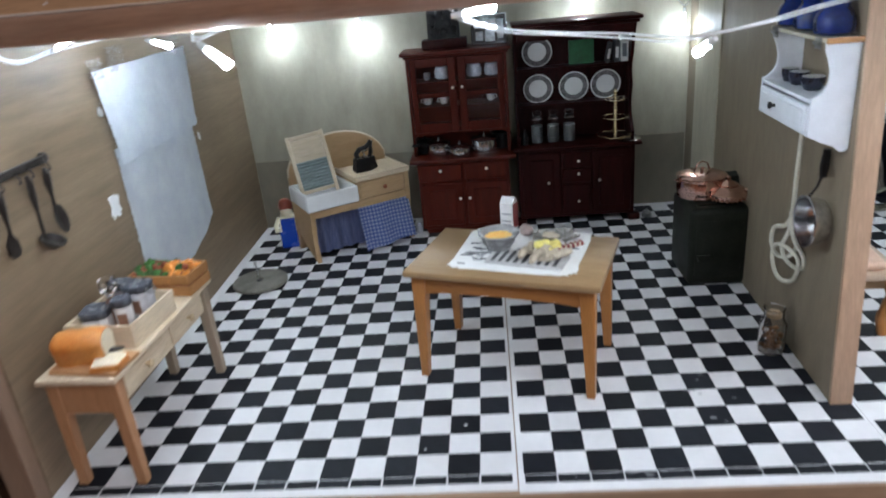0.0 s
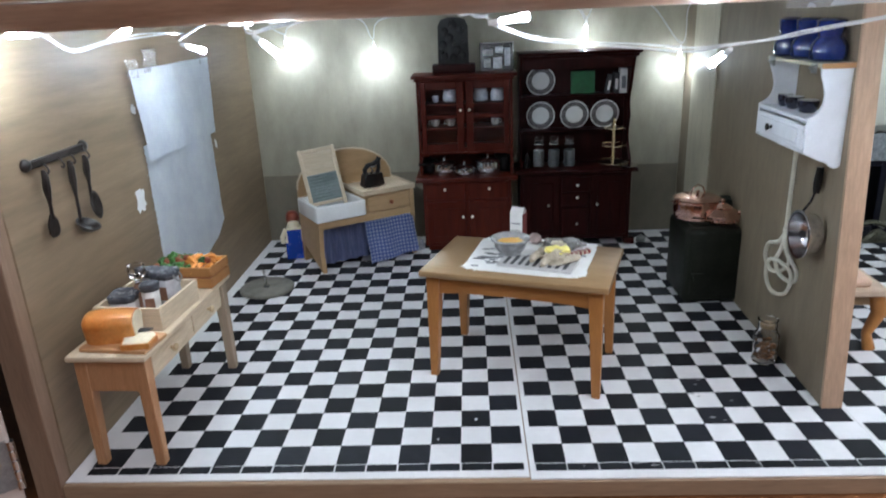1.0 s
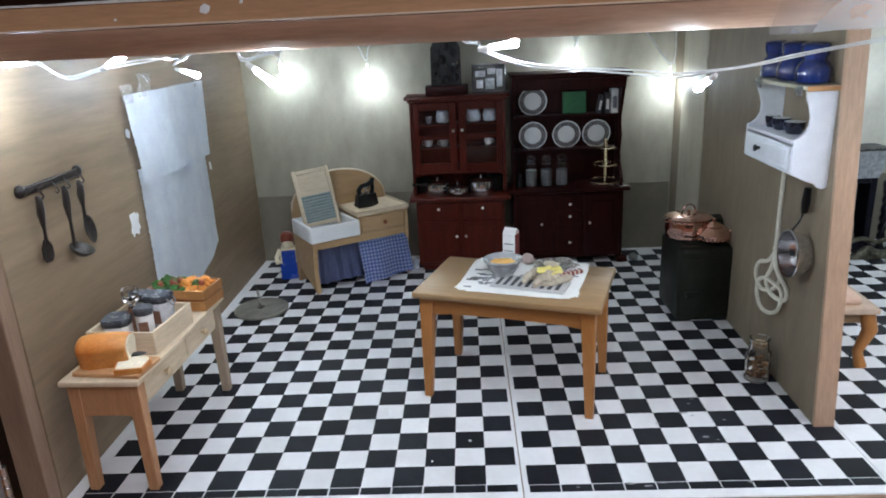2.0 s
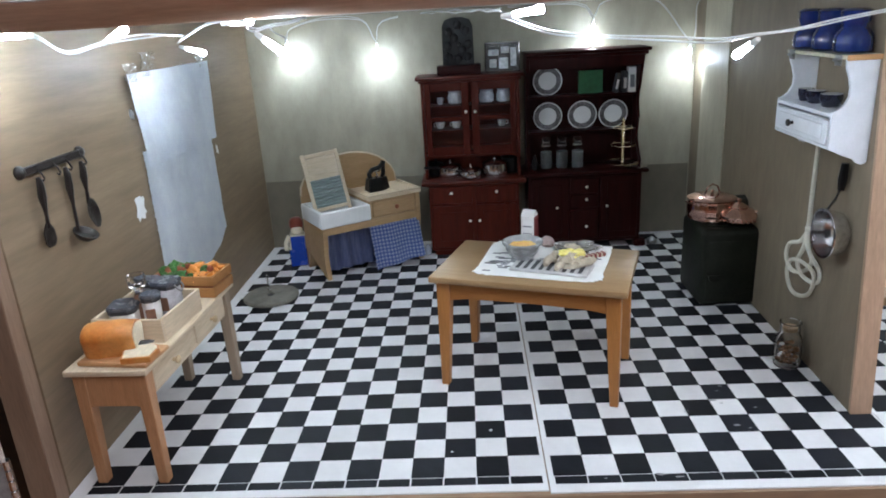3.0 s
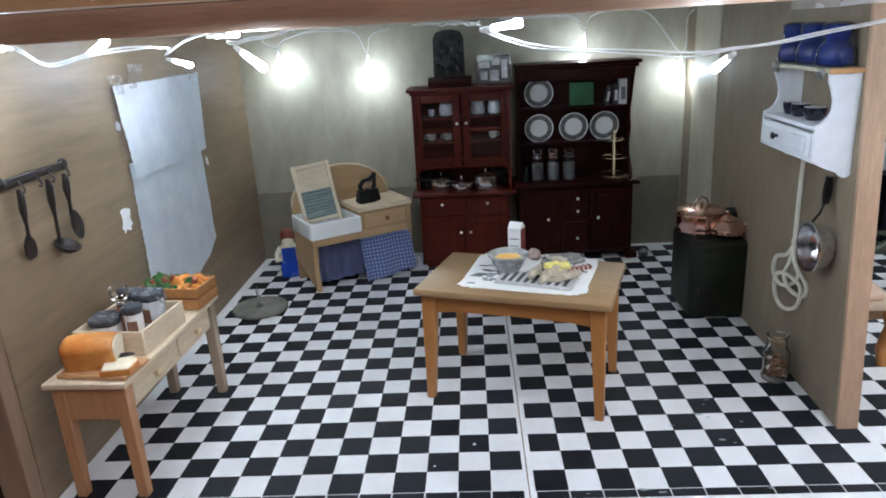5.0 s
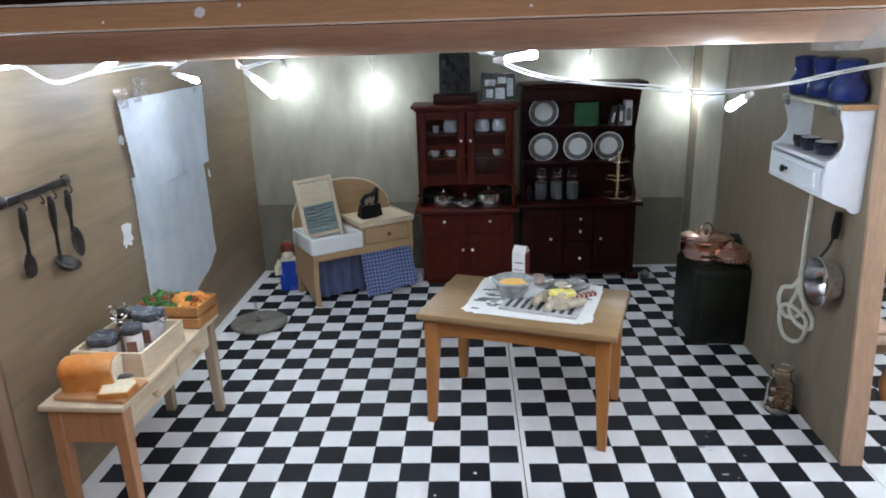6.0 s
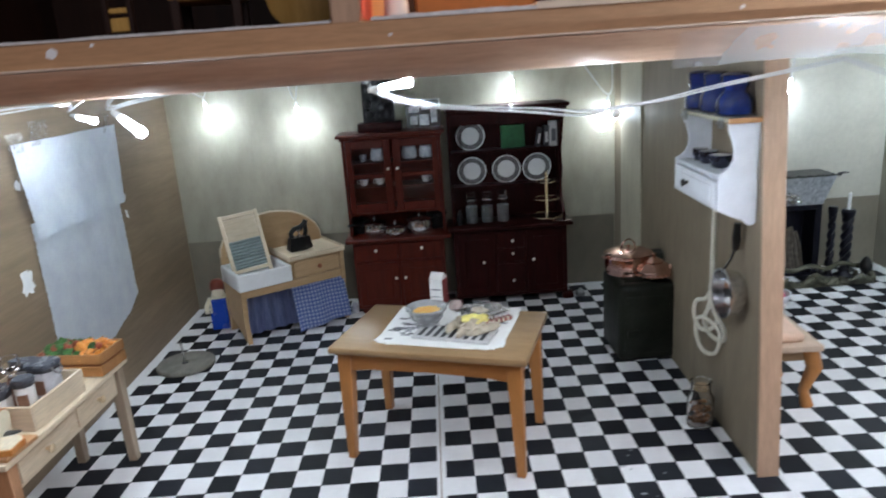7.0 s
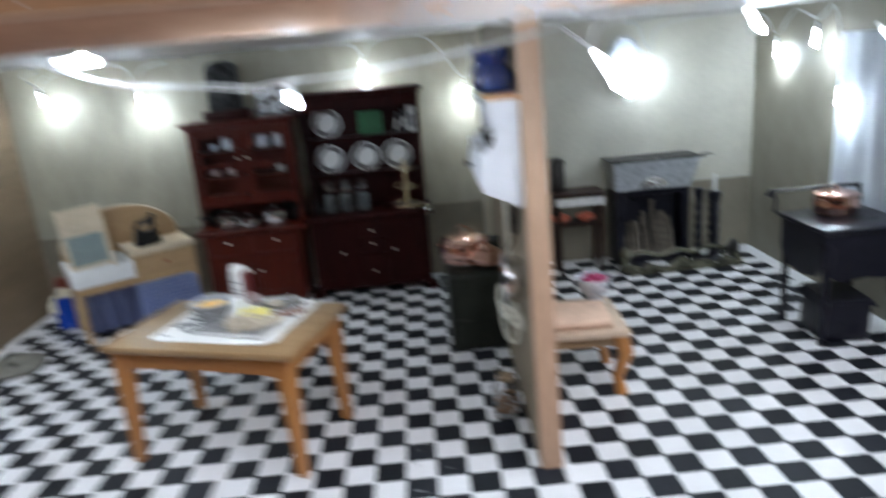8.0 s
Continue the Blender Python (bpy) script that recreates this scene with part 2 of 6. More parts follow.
LABEL_BROWN = mat("label_brown", (0.22, 0.11, 0.07), 0.6, var=0.2, size=4, bump=0.05)
LUMP = mat("pinkish_lump", (0.36, 0.27, 0.25), 0.5, var=0.25, size=4, bump=0.4)
BOARD_GREY = mat("pale_grey_board", (0.50, 0.49, 0.48), 0.4, var=0.15, size=6, bump=0.15)
MEAT = mat("pale_dough", (0.50, 0.43, 0.33), 0.55, var=0.18, size=4, bump=0.4)
YELLOW = mat("butter_yellow", (0.82, 0.72, 0.22), 0.45, var=0.2, size=3, bump=0.3)
RED_STRIPE = mat("dark_red", (0.20, 0.03, 0.03), 0.5, var=0.3, size=3, bump=0.1)
GREY_PRINT = mat("grey_print", (0.17, 0.17, 0.19), 0.6, var=0.2, size=5, bump=0.05)
DARK_PRINT = mat("dark_print", (0.05, 0.05, 0.055), 0.6, var=0.3, size=3, bump=0.05)
BLUE_CLOTH = mat("blue_cloth", (0.115, 0.145, 0.30), 0.9, var=0.45, size=5, bump=0.5, stretch=(6, 6, 0.4), col2=(0.22, 0.25, 0.42))
GINGHAM = gingham("blue_gingham", (0.10, 0.15, 0.42), (0.21, 0.27, 0.54), (0.50, 0.55, 0.72), 3.1)
RIBBED = mat("ribbed_zinc", (0.23, 0.28, 0.275), 0.4, 0.2, var=0.15, size=4, bump=0.1)
CREAM_CANE = mat("cream_cane", (0.66, 0.63, 0.53), 0.5, var=0.12, size=4, bump=0.15)
GLASS = glass("clear_glass")
PANE = clear_pane("cabinet_glass", 0.03)
TAPE = clear_pane("clear_tape", 0.16, (0.97, 0.97, 0.97), 0.22)
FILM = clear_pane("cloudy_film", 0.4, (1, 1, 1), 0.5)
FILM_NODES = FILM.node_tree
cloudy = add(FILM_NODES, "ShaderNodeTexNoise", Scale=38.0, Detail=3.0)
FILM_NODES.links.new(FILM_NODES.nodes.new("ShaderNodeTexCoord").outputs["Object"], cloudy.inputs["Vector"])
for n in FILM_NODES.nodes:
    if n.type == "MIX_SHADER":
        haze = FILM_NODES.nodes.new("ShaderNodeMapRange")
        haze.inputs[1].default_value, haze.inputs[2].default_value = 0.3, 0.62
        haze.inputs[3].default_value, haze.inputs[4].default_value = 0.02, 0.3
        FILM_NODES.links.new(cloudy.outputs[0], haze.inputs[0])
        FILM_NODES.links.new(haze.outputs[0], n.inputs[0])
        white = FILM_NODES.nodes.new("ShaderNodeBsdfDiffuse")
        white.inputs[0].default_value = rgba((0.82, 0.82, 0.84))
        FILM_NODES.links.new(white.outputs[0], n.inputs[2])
PLASTIC = clear_pane("clear_wire", 0.35, (0.92, 0.92, 0.9))
CABLE = mat("clear_cable", (0.92, 0.92, 0.91), 0.15, var=0.05, size=5, bump=0.0, transmission=0.35)
WIRE = mat("pale_wire", (0.82, 0.82, 0.80), 0.25, var=0.05, size=5, bump=0.0)
NUT = mat("brown_kernels", (0.34, 0.17, 0.08), 0.4, var=0.5, size=2, bump=0.3, random_tint=0.4)
CORK = mat("cork", (0.42, 0.29, 0.17), 0.85, var=0.3, size=2, bump=0.5)
BLUE_PLASTIC = mat("blue_plastic", (0.008, 0.05, 0.36), 0.25, var=0.05, size=8, bump=0.0)
YELLOWED = mat("pale_plastic", (0.78, 0.72, 0.55), 0.3, var=0.05, size=8, bump=0.0)
HAIR = mat("red_brown_plastic", (0.17, 0.03, 0.015), 0.3, var=0.1, size=8, bump=0.0)
SILVER_FOIL = mat("engraved_tin", (0.74, 0.76, 0.78), 0.34, 0.3, var=0.5, size=3.5, bump=0.7, col2=(0.36, 0.38, 0.41))
VERDIGRIS = mat("olive_green_cast", (0.17, 0.165, 0.12), 0.22, 0.4, var=0.5, size=6, bump=0.3)
LOG = mat("log_bark", (0.14, 0.115, 0.09), 0.9, var=0.4, size=4, bump=0.8)
STOVE_BLACK = mat("stove_black", (0.009, 0.009, 0.016), 0.3, 0.0, var=0.3, size=8, bump=0.08, spec=0.3)
PEACH_TOP = mat("worn_peach_paint", (0.50, 0.37, 0.27), 0.55, var=0.15, size=10, bump=0.2)
PEACH = mat("peach_cloth", (0.72, 0.50, 0.37), 0.85, var=0.12, size=8, bump=0.4)
CORAL = mat("coral_cloth", (0.60, 0.14, 0.08), 0.8, var=0.3, size=4, bump=0.4)
PINK = mat("pink_red_fruit", (0.42, 0.03, 0.12), 0.4, var=0.3, size=3, bump=0.2)
UPPER_DARK = wood("dark_panelling", (0.034, 0.011, 0.005), (0.014, 0.005, 0.003), 0.5, (9, 9, 1), 24)
RED_PAPER = mat("muted_red_paper", (0.42, 0.075, 0.06), 0.7, var=0.2, size=10, bump=0.1)
RED_CLOTH = mat("red_cloth", (0.62, 0.02, 0.012), 0.8, var=0.2, size=10, bump=0.3)
ORANGE_BOX = mat("orange_board", (0.46, 0.165, 0.035), 0.5, var=0.15, size=20, bump=0.1)
GOLDEN = wood("golden_wood", (0.58, 0.34, 0.10), (0.44, 0.24, 0.06), 0.35, (10, 10, 1), 14, coat=0.2)
LACE = mat("lace_trim", (0.70, 0.68, 0.66), 0.9, var=0.15, size=3, bump=0.6)
PANEL_PAINT = mat("pinkish_panel", (0.62, 0.52, 0.46), 0.5, var=0.08, size=40, bump=0.08)
LED_GLOW = glow("led_glow", (0.705, 0.845, 0.99), LED_POWER)
LED_BODY = glow("led_body", (0.705, 0.845, 0.99), LED_POWER * 0.022)
LED_SIDE = glow("led_side", (0.705, 0.845, 0.99), LED_POWER * 0.6)
LED_WIDE = glow("led_wide", (0.705, 0.845, 0.99), LED_POWER * 0.9)
LED_DIM = glow("led_dim", (0.705, 0.845, 0.99), LED_POWER * 0.18)
LED_SOFT = glow("led_soft", (0.705, 0.845, 0.99), LED_POWER * 1.9)


# ---- mesh helpers (all sizes in mm) ----
def bx(bm, x0, x1, y0, y1, z0, z1, bevel=0.0, m=0, seg=1):
    r = bmesh.ops.create_cube(bm, size=1.0)
    vs = r["verts"]
    for v in vs:
        v.co = Vector(((x0 + x1) / 2 + v.co.x * (x1 - x0), (y0 + y1) / 2 + v.co.y * (y1 - y0), (z0 + z1) / 2 + v.co.z * (z1 - z0)))
    faces = {f for v in vs for f in v.link_faces}
    for f in faces:
        f.material_index = m
    if bevel:
        es = list({e for v in vs for e in v.link_edges})
        bmesh.ops.bevel(bm, geom=es, offset=bevel, segments=seg, affect="EDGES", profile=0.5)
    return vs


def prism(bm, pts, axis, a, b, m=0):
    """A polygon in the two other axes, drawn out along axis from a to b."""
    def place(p, d):
        return {"x": (d, p[0], p[1]), "y": (p[0], d, p[1]), "z": (p[0], p[1], d)}[axis]
    lo = [bm.verts.new(place(p, a)) for p in pts]
    hi = [bm.verts.new(place(p, b)) for p in pts]
    fs = [bm.faces.new(lo), bm.faces.new(hi[::-1])]
    n = len(pts)
    for i in range(n):
        fs.append(bm.faces.new((lo[i], hi[i], hi[(i + 1) % n], lo[(i + 1) % n])))
    for f in fs:
        f.material_index = m
    bmesh.ops.recalc_face_normals(bm, faces=fs)
    return lo + hi


def lathe(bm, prof, c=(0, 0, 0), seg=24, m=0, axis="z"):
    """Turns a profile of (radius, height) about an upright axis at c."""
    rings = []
    for r, z in prof:
        ring = []
        for k in range(seg):
            a = 2 * math.pi * k / seg
            d = (r * math.cos(a), r * math.sin(a), z)
            if axis == "x":
                d = (d[2], d[0], d[1])
            if axis == "y":
                d = (d[0], d[2], d[1])
            ring.append(bm.verts.new((c[0] + d[0], c[1] + d[1], c[2] + d[2])))
        rings.append(ring)
    fs = []
    for lo, hi in zip(rings, rings[1:]):
        for k in range(seg):
            fs.append(bm.faces.new((lo[k], lo[(k + 1) % seg], hi[(k + 1) % seg], hi[k])))
    fs.append(bm.faces.new(rings[0][::-1]))
    fs.append(bm.faces.new(rings[-1]))
    for f in fs:
        f.material_index = m
    bmesh.ops.recalc_face_normals(bm, faces=fs)
    return [v for r in rings for v in r]


def tube(bm, pts, r, seg=8, m=0, closed=False, flat=1.0):
    """A round rod along a line of points; r is one radius or one for each point."""
    pts = [Vector(p) for p in pts]
    n = len(pts)
    rs = r if isinstance(r, (list, tuple)) else [r] * n
    rings, up = [], None
    for i, p in enumerate(pts):
        a = pts[(i - 1) % n] if (closed or i) else p
        b = pts[(i + 1) % n] if (closed or i < n - 1) else p
        d = (b - a).normalized()
        if up is None:
            up = Vector((0, 0, 1)) if abs(d.z) < 0.9 else Vector((1, 0, 0))
        s = d.cross(up).normalized()
        up = s.cross(d).normalized()
        rings.append([bm.verts.new(p + float(rs[i]) * (math.cos(2 * math.pi * k / seg) * s + flat * math.sin(2 * math.pi * k / seg) * up)) for k in range(seg)])
    fs = []
    pairs = list(zip(rings, rings[1:])) + ([(rings[-1], rings[0])] if closed else [])
    for lo, hi in pairs:
        for k in range(seg):
            fs.append(bm.faces.new((lo[k], lo[(k + 1) % seg], hi[(k + 1) % seg], hi[k])))
    if not closed:
        fs += [bm.faces.new(rings[0][::-1]), bm.faces.new(rings[-1])]
    for f in fs:
        f.material_index = m
    bmesh.ops.recalc_face_normals(bm, faces=fs)
    return [v for q in rings for v in q]


def ball(bm, c, r, sub=2, m=0, rough=0.0):
    r3 = r if isinstance(r, (list, tuple)) else (r, r, r)
    vs = bmesh.ops.create_icosphere(bm, subdivisions=sub, radius=1.0)["verts"]
    for v in vs:
        k = 1 + rough * noise.noise(v.co * 2.3 + Vector(c))
        v.co = Vector((c[0] + v.co.x * r3[0] * k, c[1] + v.co.y * r3[1] * k, c[2] + v.co.z * r3[2] * k))
    for f in {f for v in vs for f in v.link_faces}:
        f.material_index = m
    return vs


def turn(vs, m):
    for v in vs:
        v.co = m @ v.co


def sheet(bm, x0, x1, y0, y1, nx, ny, height, thick, m=0):
    """A thin sheet over x and y; height(x, y) gives z."""
    top = [[bm.verts.new((x, y, height(x, y) + thick)) for x in np.linspace(x0, x1, nx)] for y in np.linspace(y0, y1, ny)]
    low = [[bm.verts.new((v.co.x, v.co.y, v.co.z - thick)) for v in row] for row in top]
    fs = []
    for j in range(ny - 1):
        for i in range(nx - 1):
            fs.append(bm.faces.new((top[j][i], top[j][i + 1], top[j + 1][i + 1], top[j + 1][i])))
            fs.append(bm.faces.new((low[j][i], low[j + 1][i], low[j + 1][i + 1], low[j][i + 1])))
    rim = [(0, i) for i in range(nx)] + [(j, nx - 1) for j in range(1, ny)] + [(ny - 1, i) for i in range(nx - 2, -1, -1)] + [(j, 0) for j in range(ny - 2, 0, -1)]
    for (j, i), (q, p) in zip(rim, rim[1:] + rim[:1]):
        fs.append(bm.faces.new((top[j][i], low[j][i], low[q][p], top[q][p])))
    for f in fs:
        f.material_index = m
    return [v for row in top + low for v in row]


def mesh_of(name, bm, mats, smooth=40):
    bmesh.ops.scale(bm, vec=(MM, MM, MM), verts=bm.verts)
    me = bpy.data.meshes.new(name)
    bm.to_mesh(me)
    bm.free()
    for m in mats if isinstance(mats, (list, tuple)) else [mats]:
        me.materials.append(m)
    me.polygons.foreach_set("use_smooth", [True] * len(me.polygons))
    me.set_sharp_from_angle(angle=radians(smooth))
    return me


def part(name, bm, mats, parent, label="", at=(0, 0, 0), rot=(0, 0, 0)):
    """Links a bmesh as one mesh object under a thing or part."""
    ob = new(name, mesh_of(name, bm, mats))
    ob.parent = parent
    ob.matrix_basis = pose(at[0] * MM, at[1] * MM, at[2] * MM, *rot)
    return tagged(ob, label) if label else ob


def more(ob, name, at=(0, 0, 0), rot=(0, 0, 0), parent=None):
    """Another object on the same mesh, under the same parent."""
    o = new(name, ob.data)
    o.parent = parent or ob.parent
    o.matrix_basis = pose(at[0] * MM, at[1] * MM, at[2] * MM, *rot)
    return o


def thing(name, label, category, at, rz=0.0, group="", kind="", rx=0.0, ry=0.0):
    ob = new(name)
    ob.empty_display_size = 0.01
    ob.matrix_basis = pose(at[0] * MM, at[1] * MM, at[2] * MM, rx, ry, rz)
    return tagged(ob, label, category, group, kind)


def solid(name, bm, mats, label, category, at=(0, 0, 0), rot=(0, 0, 0), group="", kind=""):
    """A thing of one mesh."""
    ob = new(name, mesh_of(name, bm, mats))
    ob.matrix_basis = pose(at[0] * MM, at[1] * MM, at[2] * MM, *rot)
    return tagged(ob, label, category, group, kind)


def B():
    return bmesh.new()


# ---- the house: walls, floors, ceiling ----
LEFT_X, BACK_Y, CEIL_Z, RIGHT_X = -195.0, 366.0, 214.0, 455.0
DESK_Z = -10.0

bm = B()
bx(bm, -420, 680, -480, 480, DESK_Z - 26, DESK_Z, 2)
solid("desk_top", bm, DESK, "orange-brown varnished wooden table top with pale crumbs", "table top", kind="structure")

bm = B()
bx(bm, LEFT_X - 0.2, RIGHT_X + 10, -14, BACK_Y + 10, DESK_Z, -0.7, 0.6)
solid("floor_base", bm, BASE_WOOD, "tan wooden base board of the miniature house", "base board", kind="structure")

bm = B()
bx(bm, LEFT_X - 9, LEFT_X, -5.5, BACK_Y, -0.6, CEIL_Z, 0.5)
left = solid("wall_left", bm, LEFT_WALL, "light tan wood-veneer wall with horizontal grain", "wall", kind="structure")
bm = B()
bx(bm, LEFT_X - 13.2, LEFT_X - 0.3, -14.6, -5.5, DESK_Z + 0.1, CEIL_Z - 4.5, 0.5)
part("wall_edge", bm, POST_WOOD, left, "brown front post")

bm = B()
bx(bm, LEFT_X - 9, RIGHT_X + 9, BACK_Y, BACK_Y + 8, -0.6, CEIL_Z)
back = solid("wall_back", bm, BACK_WALL, "grey-beige veneer back wall with a darker lower dado", "wall", kind="structure")
bm = B()
bx(bm, LEFT_X + 0.3, 205, BACK_Y - 0.6, BACK_Y, 0, 66)
part("dado", bm, DADO, back)
bm = B()
bx(bm, 217, RIGHT_X - 0.3, BACK_Y - 0.6, BACK_Y, 0, 66)
part("dado", bm, DADO, back)
bm = B()
bx(bm, 217, RIGHT_X - 0.3, BACK_Y - 0.6, BACK_Y, 66.2, CEIL_Z - 0.3)
part("plaster_panel", bm, RIGHT_PLASTER, back, "pale plaster above the dado")

bm = B()
prism(bm, [(195, 45), (205, 45), (216, BACK_Y - 0.5), (206, BACK_Y - 0.5)], "z", -0.6, CEIL_Z)
for v in bm.verts:
    if v.co.z > 100 and v.co.y < 50:
        v.co += Vector((0.2, 17.5, 0))
divider = solid("wall_divider", bm, DIVIDER, "grey-brown veneer partition wall between the two rooms", "wall", kind="structure")
bm = B()
prism(bm, [(194.6, 42.5), (205.2, 42.5), (205.4, 45), (194.8, 45)], "z", -0.6, CEIL_Z)
for v in bm.verts:
    if v.co.z > 100:
        v.co += Vector((0.2, 17.5, 0))
part("wall_edge", bm, END_WOOD, divider)
bm = B()
prism(bm, [(201.6, 272), (203.0, 272), (205.2, 337), (203.8, 337)], "z", 0, CEIL_Z - 0.5)
part("corner_strip", bm, CREAM, divider)

bm = B()
bx(bm, RIGHT_X, RIGHT_X + 9, -13, BACK_Y, -0.6, CEIL_Z)
solid("wall_right", bm, END_VENEER, "grey-brown veneer end wall of the second room", "wall", kind="structure")

bm = B()
bx(bm, LEFT_X - 9, RIGHT_X + 9, -12, BACK_Y + 8, CEIL_Z, CEIL_Z + 8)
solid("ceiling", bm, CEILING, "pale grey ceiling board of the lower rooms", "ceiling", kind="structure")

bm = B()
prism(bm, [(-18.2, 219.6), (-18.4, 220.4), (-17.4, 220.8), (-12, 220.8), (-7, 210.3), (-10.5, 210.2), (-12, 210.9)], "x", LEFT_X - 12, RIGHT_X + 12)
beam = solid("front_beam", bm, BEAM_GLOSS, "tan wooden edge beam under the upper floor", "beam", kind="structure")
bm = B()
bx(bm, LEFT_X - 12, RIGHT_X + 12, -15.5, -12, 221, 230, 0.5)
edge = part("upper_edge", bm, TAN_WOOD, beam)
# the ledge's pale colour paints the highlight along the beam's lip
bm = B()
bx(bm, LEFT_X - 12, RIGHT_X + 12, -18.6, -15.5, 220.85, 221.6, 0.2)
part("ledge", bm, PALE_BOARD_AND_HIGHLIGHT, beam, "narrow ledge, pale as a painted highlight")
for x, z, r in ((-85, 226.3, 2.2), (-71, 228.2, 0.8), (30, 225, 0.7), (-120, 224, 0.6), (150, 226, 0.8)):
    bm = B()
    ball(bm, (x, -15.5, z), (r, 0.15, r * 0.9), 1, rough=0.3)
    part("paint_chip", bm, PAPER, edge)

# printed paper floor: two sheets with a white margin
T = 15.6
bm = B()
bx(bm, LEFT_X + 0.2, 33.0, -11, BACK_Y - 1, -0.6, 0.0)
floor_l = solid("floor_sheet_1", bm, PAPER, "glossy paper floor printed with black and white checks", "floor", kind="structure")
bm = B()
bx(bm, 33.6, 206.5, -13, BACK_Y - 1, -0.6, 0.25, 0.1)
floor_r = solid("floor_sheet_2", bm, PAPER, "second sheet of black and white checked paper floor", "floor", kind="structure")
bm = B()
bx(bm, 206.8, RIGHT_X - 0.2, -12, BACK_Y - 1, -0.6, 0.2, 0.1)
floor_3 = solid("floor_sheet_3", bm, PAPER, "black and white checked paper floor of second room", "floor", kind="structure")


# ---- string lights ----
string_lights = thing("string_lights", "string of cool white lights on clear cable under the ceiling", "string lights", (0, 0, 0))


def led(tip, aim, length=17.0, fat=1.0, shine=None, side=None):
    """A lit bulb whose cap sits at tip and that points along aim."""
    d = Vector(aim).normalized()
    m = (Matrix.Translation(Vector(tip)) @ d.to_track_quat("Z", "Y").to_matrix().to_4x4())
    bm = B()
    vs = lathe(bm, [(0.9, 0), (1.2, 1.5), (1.2, 4.5)], seg=10)
    turn(vs, m)
    cap = part("bulb_cap", bm, WIRE, string_lights)
    bm = B()
    vs = lathe(bm, [(0.9, 4.5), (1.3, 5.5), (1.5 * fat, length - 3.6), (0.3, length - 3.5)], seg=12)
    turn(vs, m)
    part("bulb", bm, LED_BODY, cap, "glowing white bulb")
    bm = B()
    vs = lathe(bm, [(0.3, length - 3.4), (1.55 * fat, length - 3.4), (1.65 * fat, length - 1.0), (1.5 * fat, length - 0.2)], seg=12)
    turn(vs, m)
    part("bulb_tip", bm, side or LED_SIDE, cap, "clear end of the bulb")
    bm = B()
    vs = lathe(bm, [(1.45 * fat, length - 0.15), (1.3 * fat, length + 0.15), (0.2, length + 0.3)], seg=12)
    turn(vs, m)
    part("lens", bm, shine or LED_GLOW, cap, "bright lens at the bulb's end")


def curve_through(pts, step=4.0):
    """A smooth line through the points."""
    n, line = len(pts), []
    for i in range(n - 1):
        p = [Vector(pts[min(n - 1, max(0, i + d))]) for d in (-1, 0, 1, 2)]
        k = max(4, int((p[2] - p[1]).length / step))
        for q in range(k):
            f = q / k
            line.append(0.5 * (2 * p[1] + (p[2] - p[0]) * f + (2 * p[0] - 5 * p[1] + 4 * p[2] - p[3]) * f * f + (3 * p[1] - p[0] - 3 * p[2] + p[3]) * f ** 3))
    return line + [Vector(pts[-1])]


def cable(pts, r=0.43):
    """Two clear strands that run side by side and drift apart a little."""
    line = curve_through(pts)
    for off in (0, 1):
        way = []
        for k, p in enumerate(line):
            d = Vector((noise.noise(Vector((k * 0.07, off * 9, 1))), noise.noise(Vector((k * 0.07, off * 9, 5))), noise.noise(Vector((k * 0.09, off * 9, 8)))))
            way.append(p + d * 1.6 + Vector((0, 0.5 * off, 0.9 * off)))
        bm = B()
        tube(bm, way, r, 6)
        part("cable", bm, CABLE, string_lights)


LEDS = [((-152.5, 342.0, 197.4), (0.05, 0.3, -1)), ((-74.0, 342.0, 189.5), (-0.04, 0.3, -1)), ((111.7, 342.0, 199.4), (0, 0.25, -1)), ((194.0, 342.0, 175.6), (0, 0.25, -1)),
        ((108, -14, 193.5), (-1.5, 14.7, -6)), ((18, 16, 206), (25, 1, 3)), ((-160, 44, 204), (17, -7, 7)), ((-128, 112, 210), (24, 2, 1)),
        ((-168, 150, 199), (18, -5, -5)), ((-79, 8, 205), (15, -8, -10)), ((-178, 22, 209), (-0.15, -0.9, 0.05)),
        # x 268, 332, 425: unseen bulbs added to brighten the second room
        ((352.4, 342.0, 184.5), (0, 0.25, -1)), ((447, 316, 189), (0.05, 0, -1)), ((441, 250, 198), (-0.1, 0, -1)), ((332, 8, 205), (0.5, 0.2, -0.6)), ((425, 10, 205), (0.3, 0.2, -0.7)), ((372, 84, 196), (0.7, 0.2, -0.6)), ((268, 4, 209), (0.6, 0.5, -0.6)),
        ((444, 223, 158), (0, 0, -1))]
for tip, aim in LEDS:
    led(tip, aim, side=LED_DIM if tip[1] > 300 or tip[0] > 430 else LED_WIDE if tip[0] < -150 else None)
led((207.7, -19, 197), (0.02, -0.95, -0.31), 33.0, 1.7, LED_SOFT, LED_WIDE)
cable([(-193, 26, 209), (-178, 23, 209), (-171, 34, 201), (-160, 45, 204), (-152, 70, 206), (-158, 130, 205), (-168, 150, 201), (-150, 140, 209), (-128, 112, 211), (-100, 60, 210), (-79, 9, 206), (-84, 120, 211), (-130, 300, 211), (-167, 350, 206), (-152.5, 342.0, 198.4), (-149, 350, 205), (-120, 352, 211), (-86, 350, 208), (-74.2, 342.0, 190.6), (-69, 350, 206), (-30, 350, 211), (18, 16, 208)])
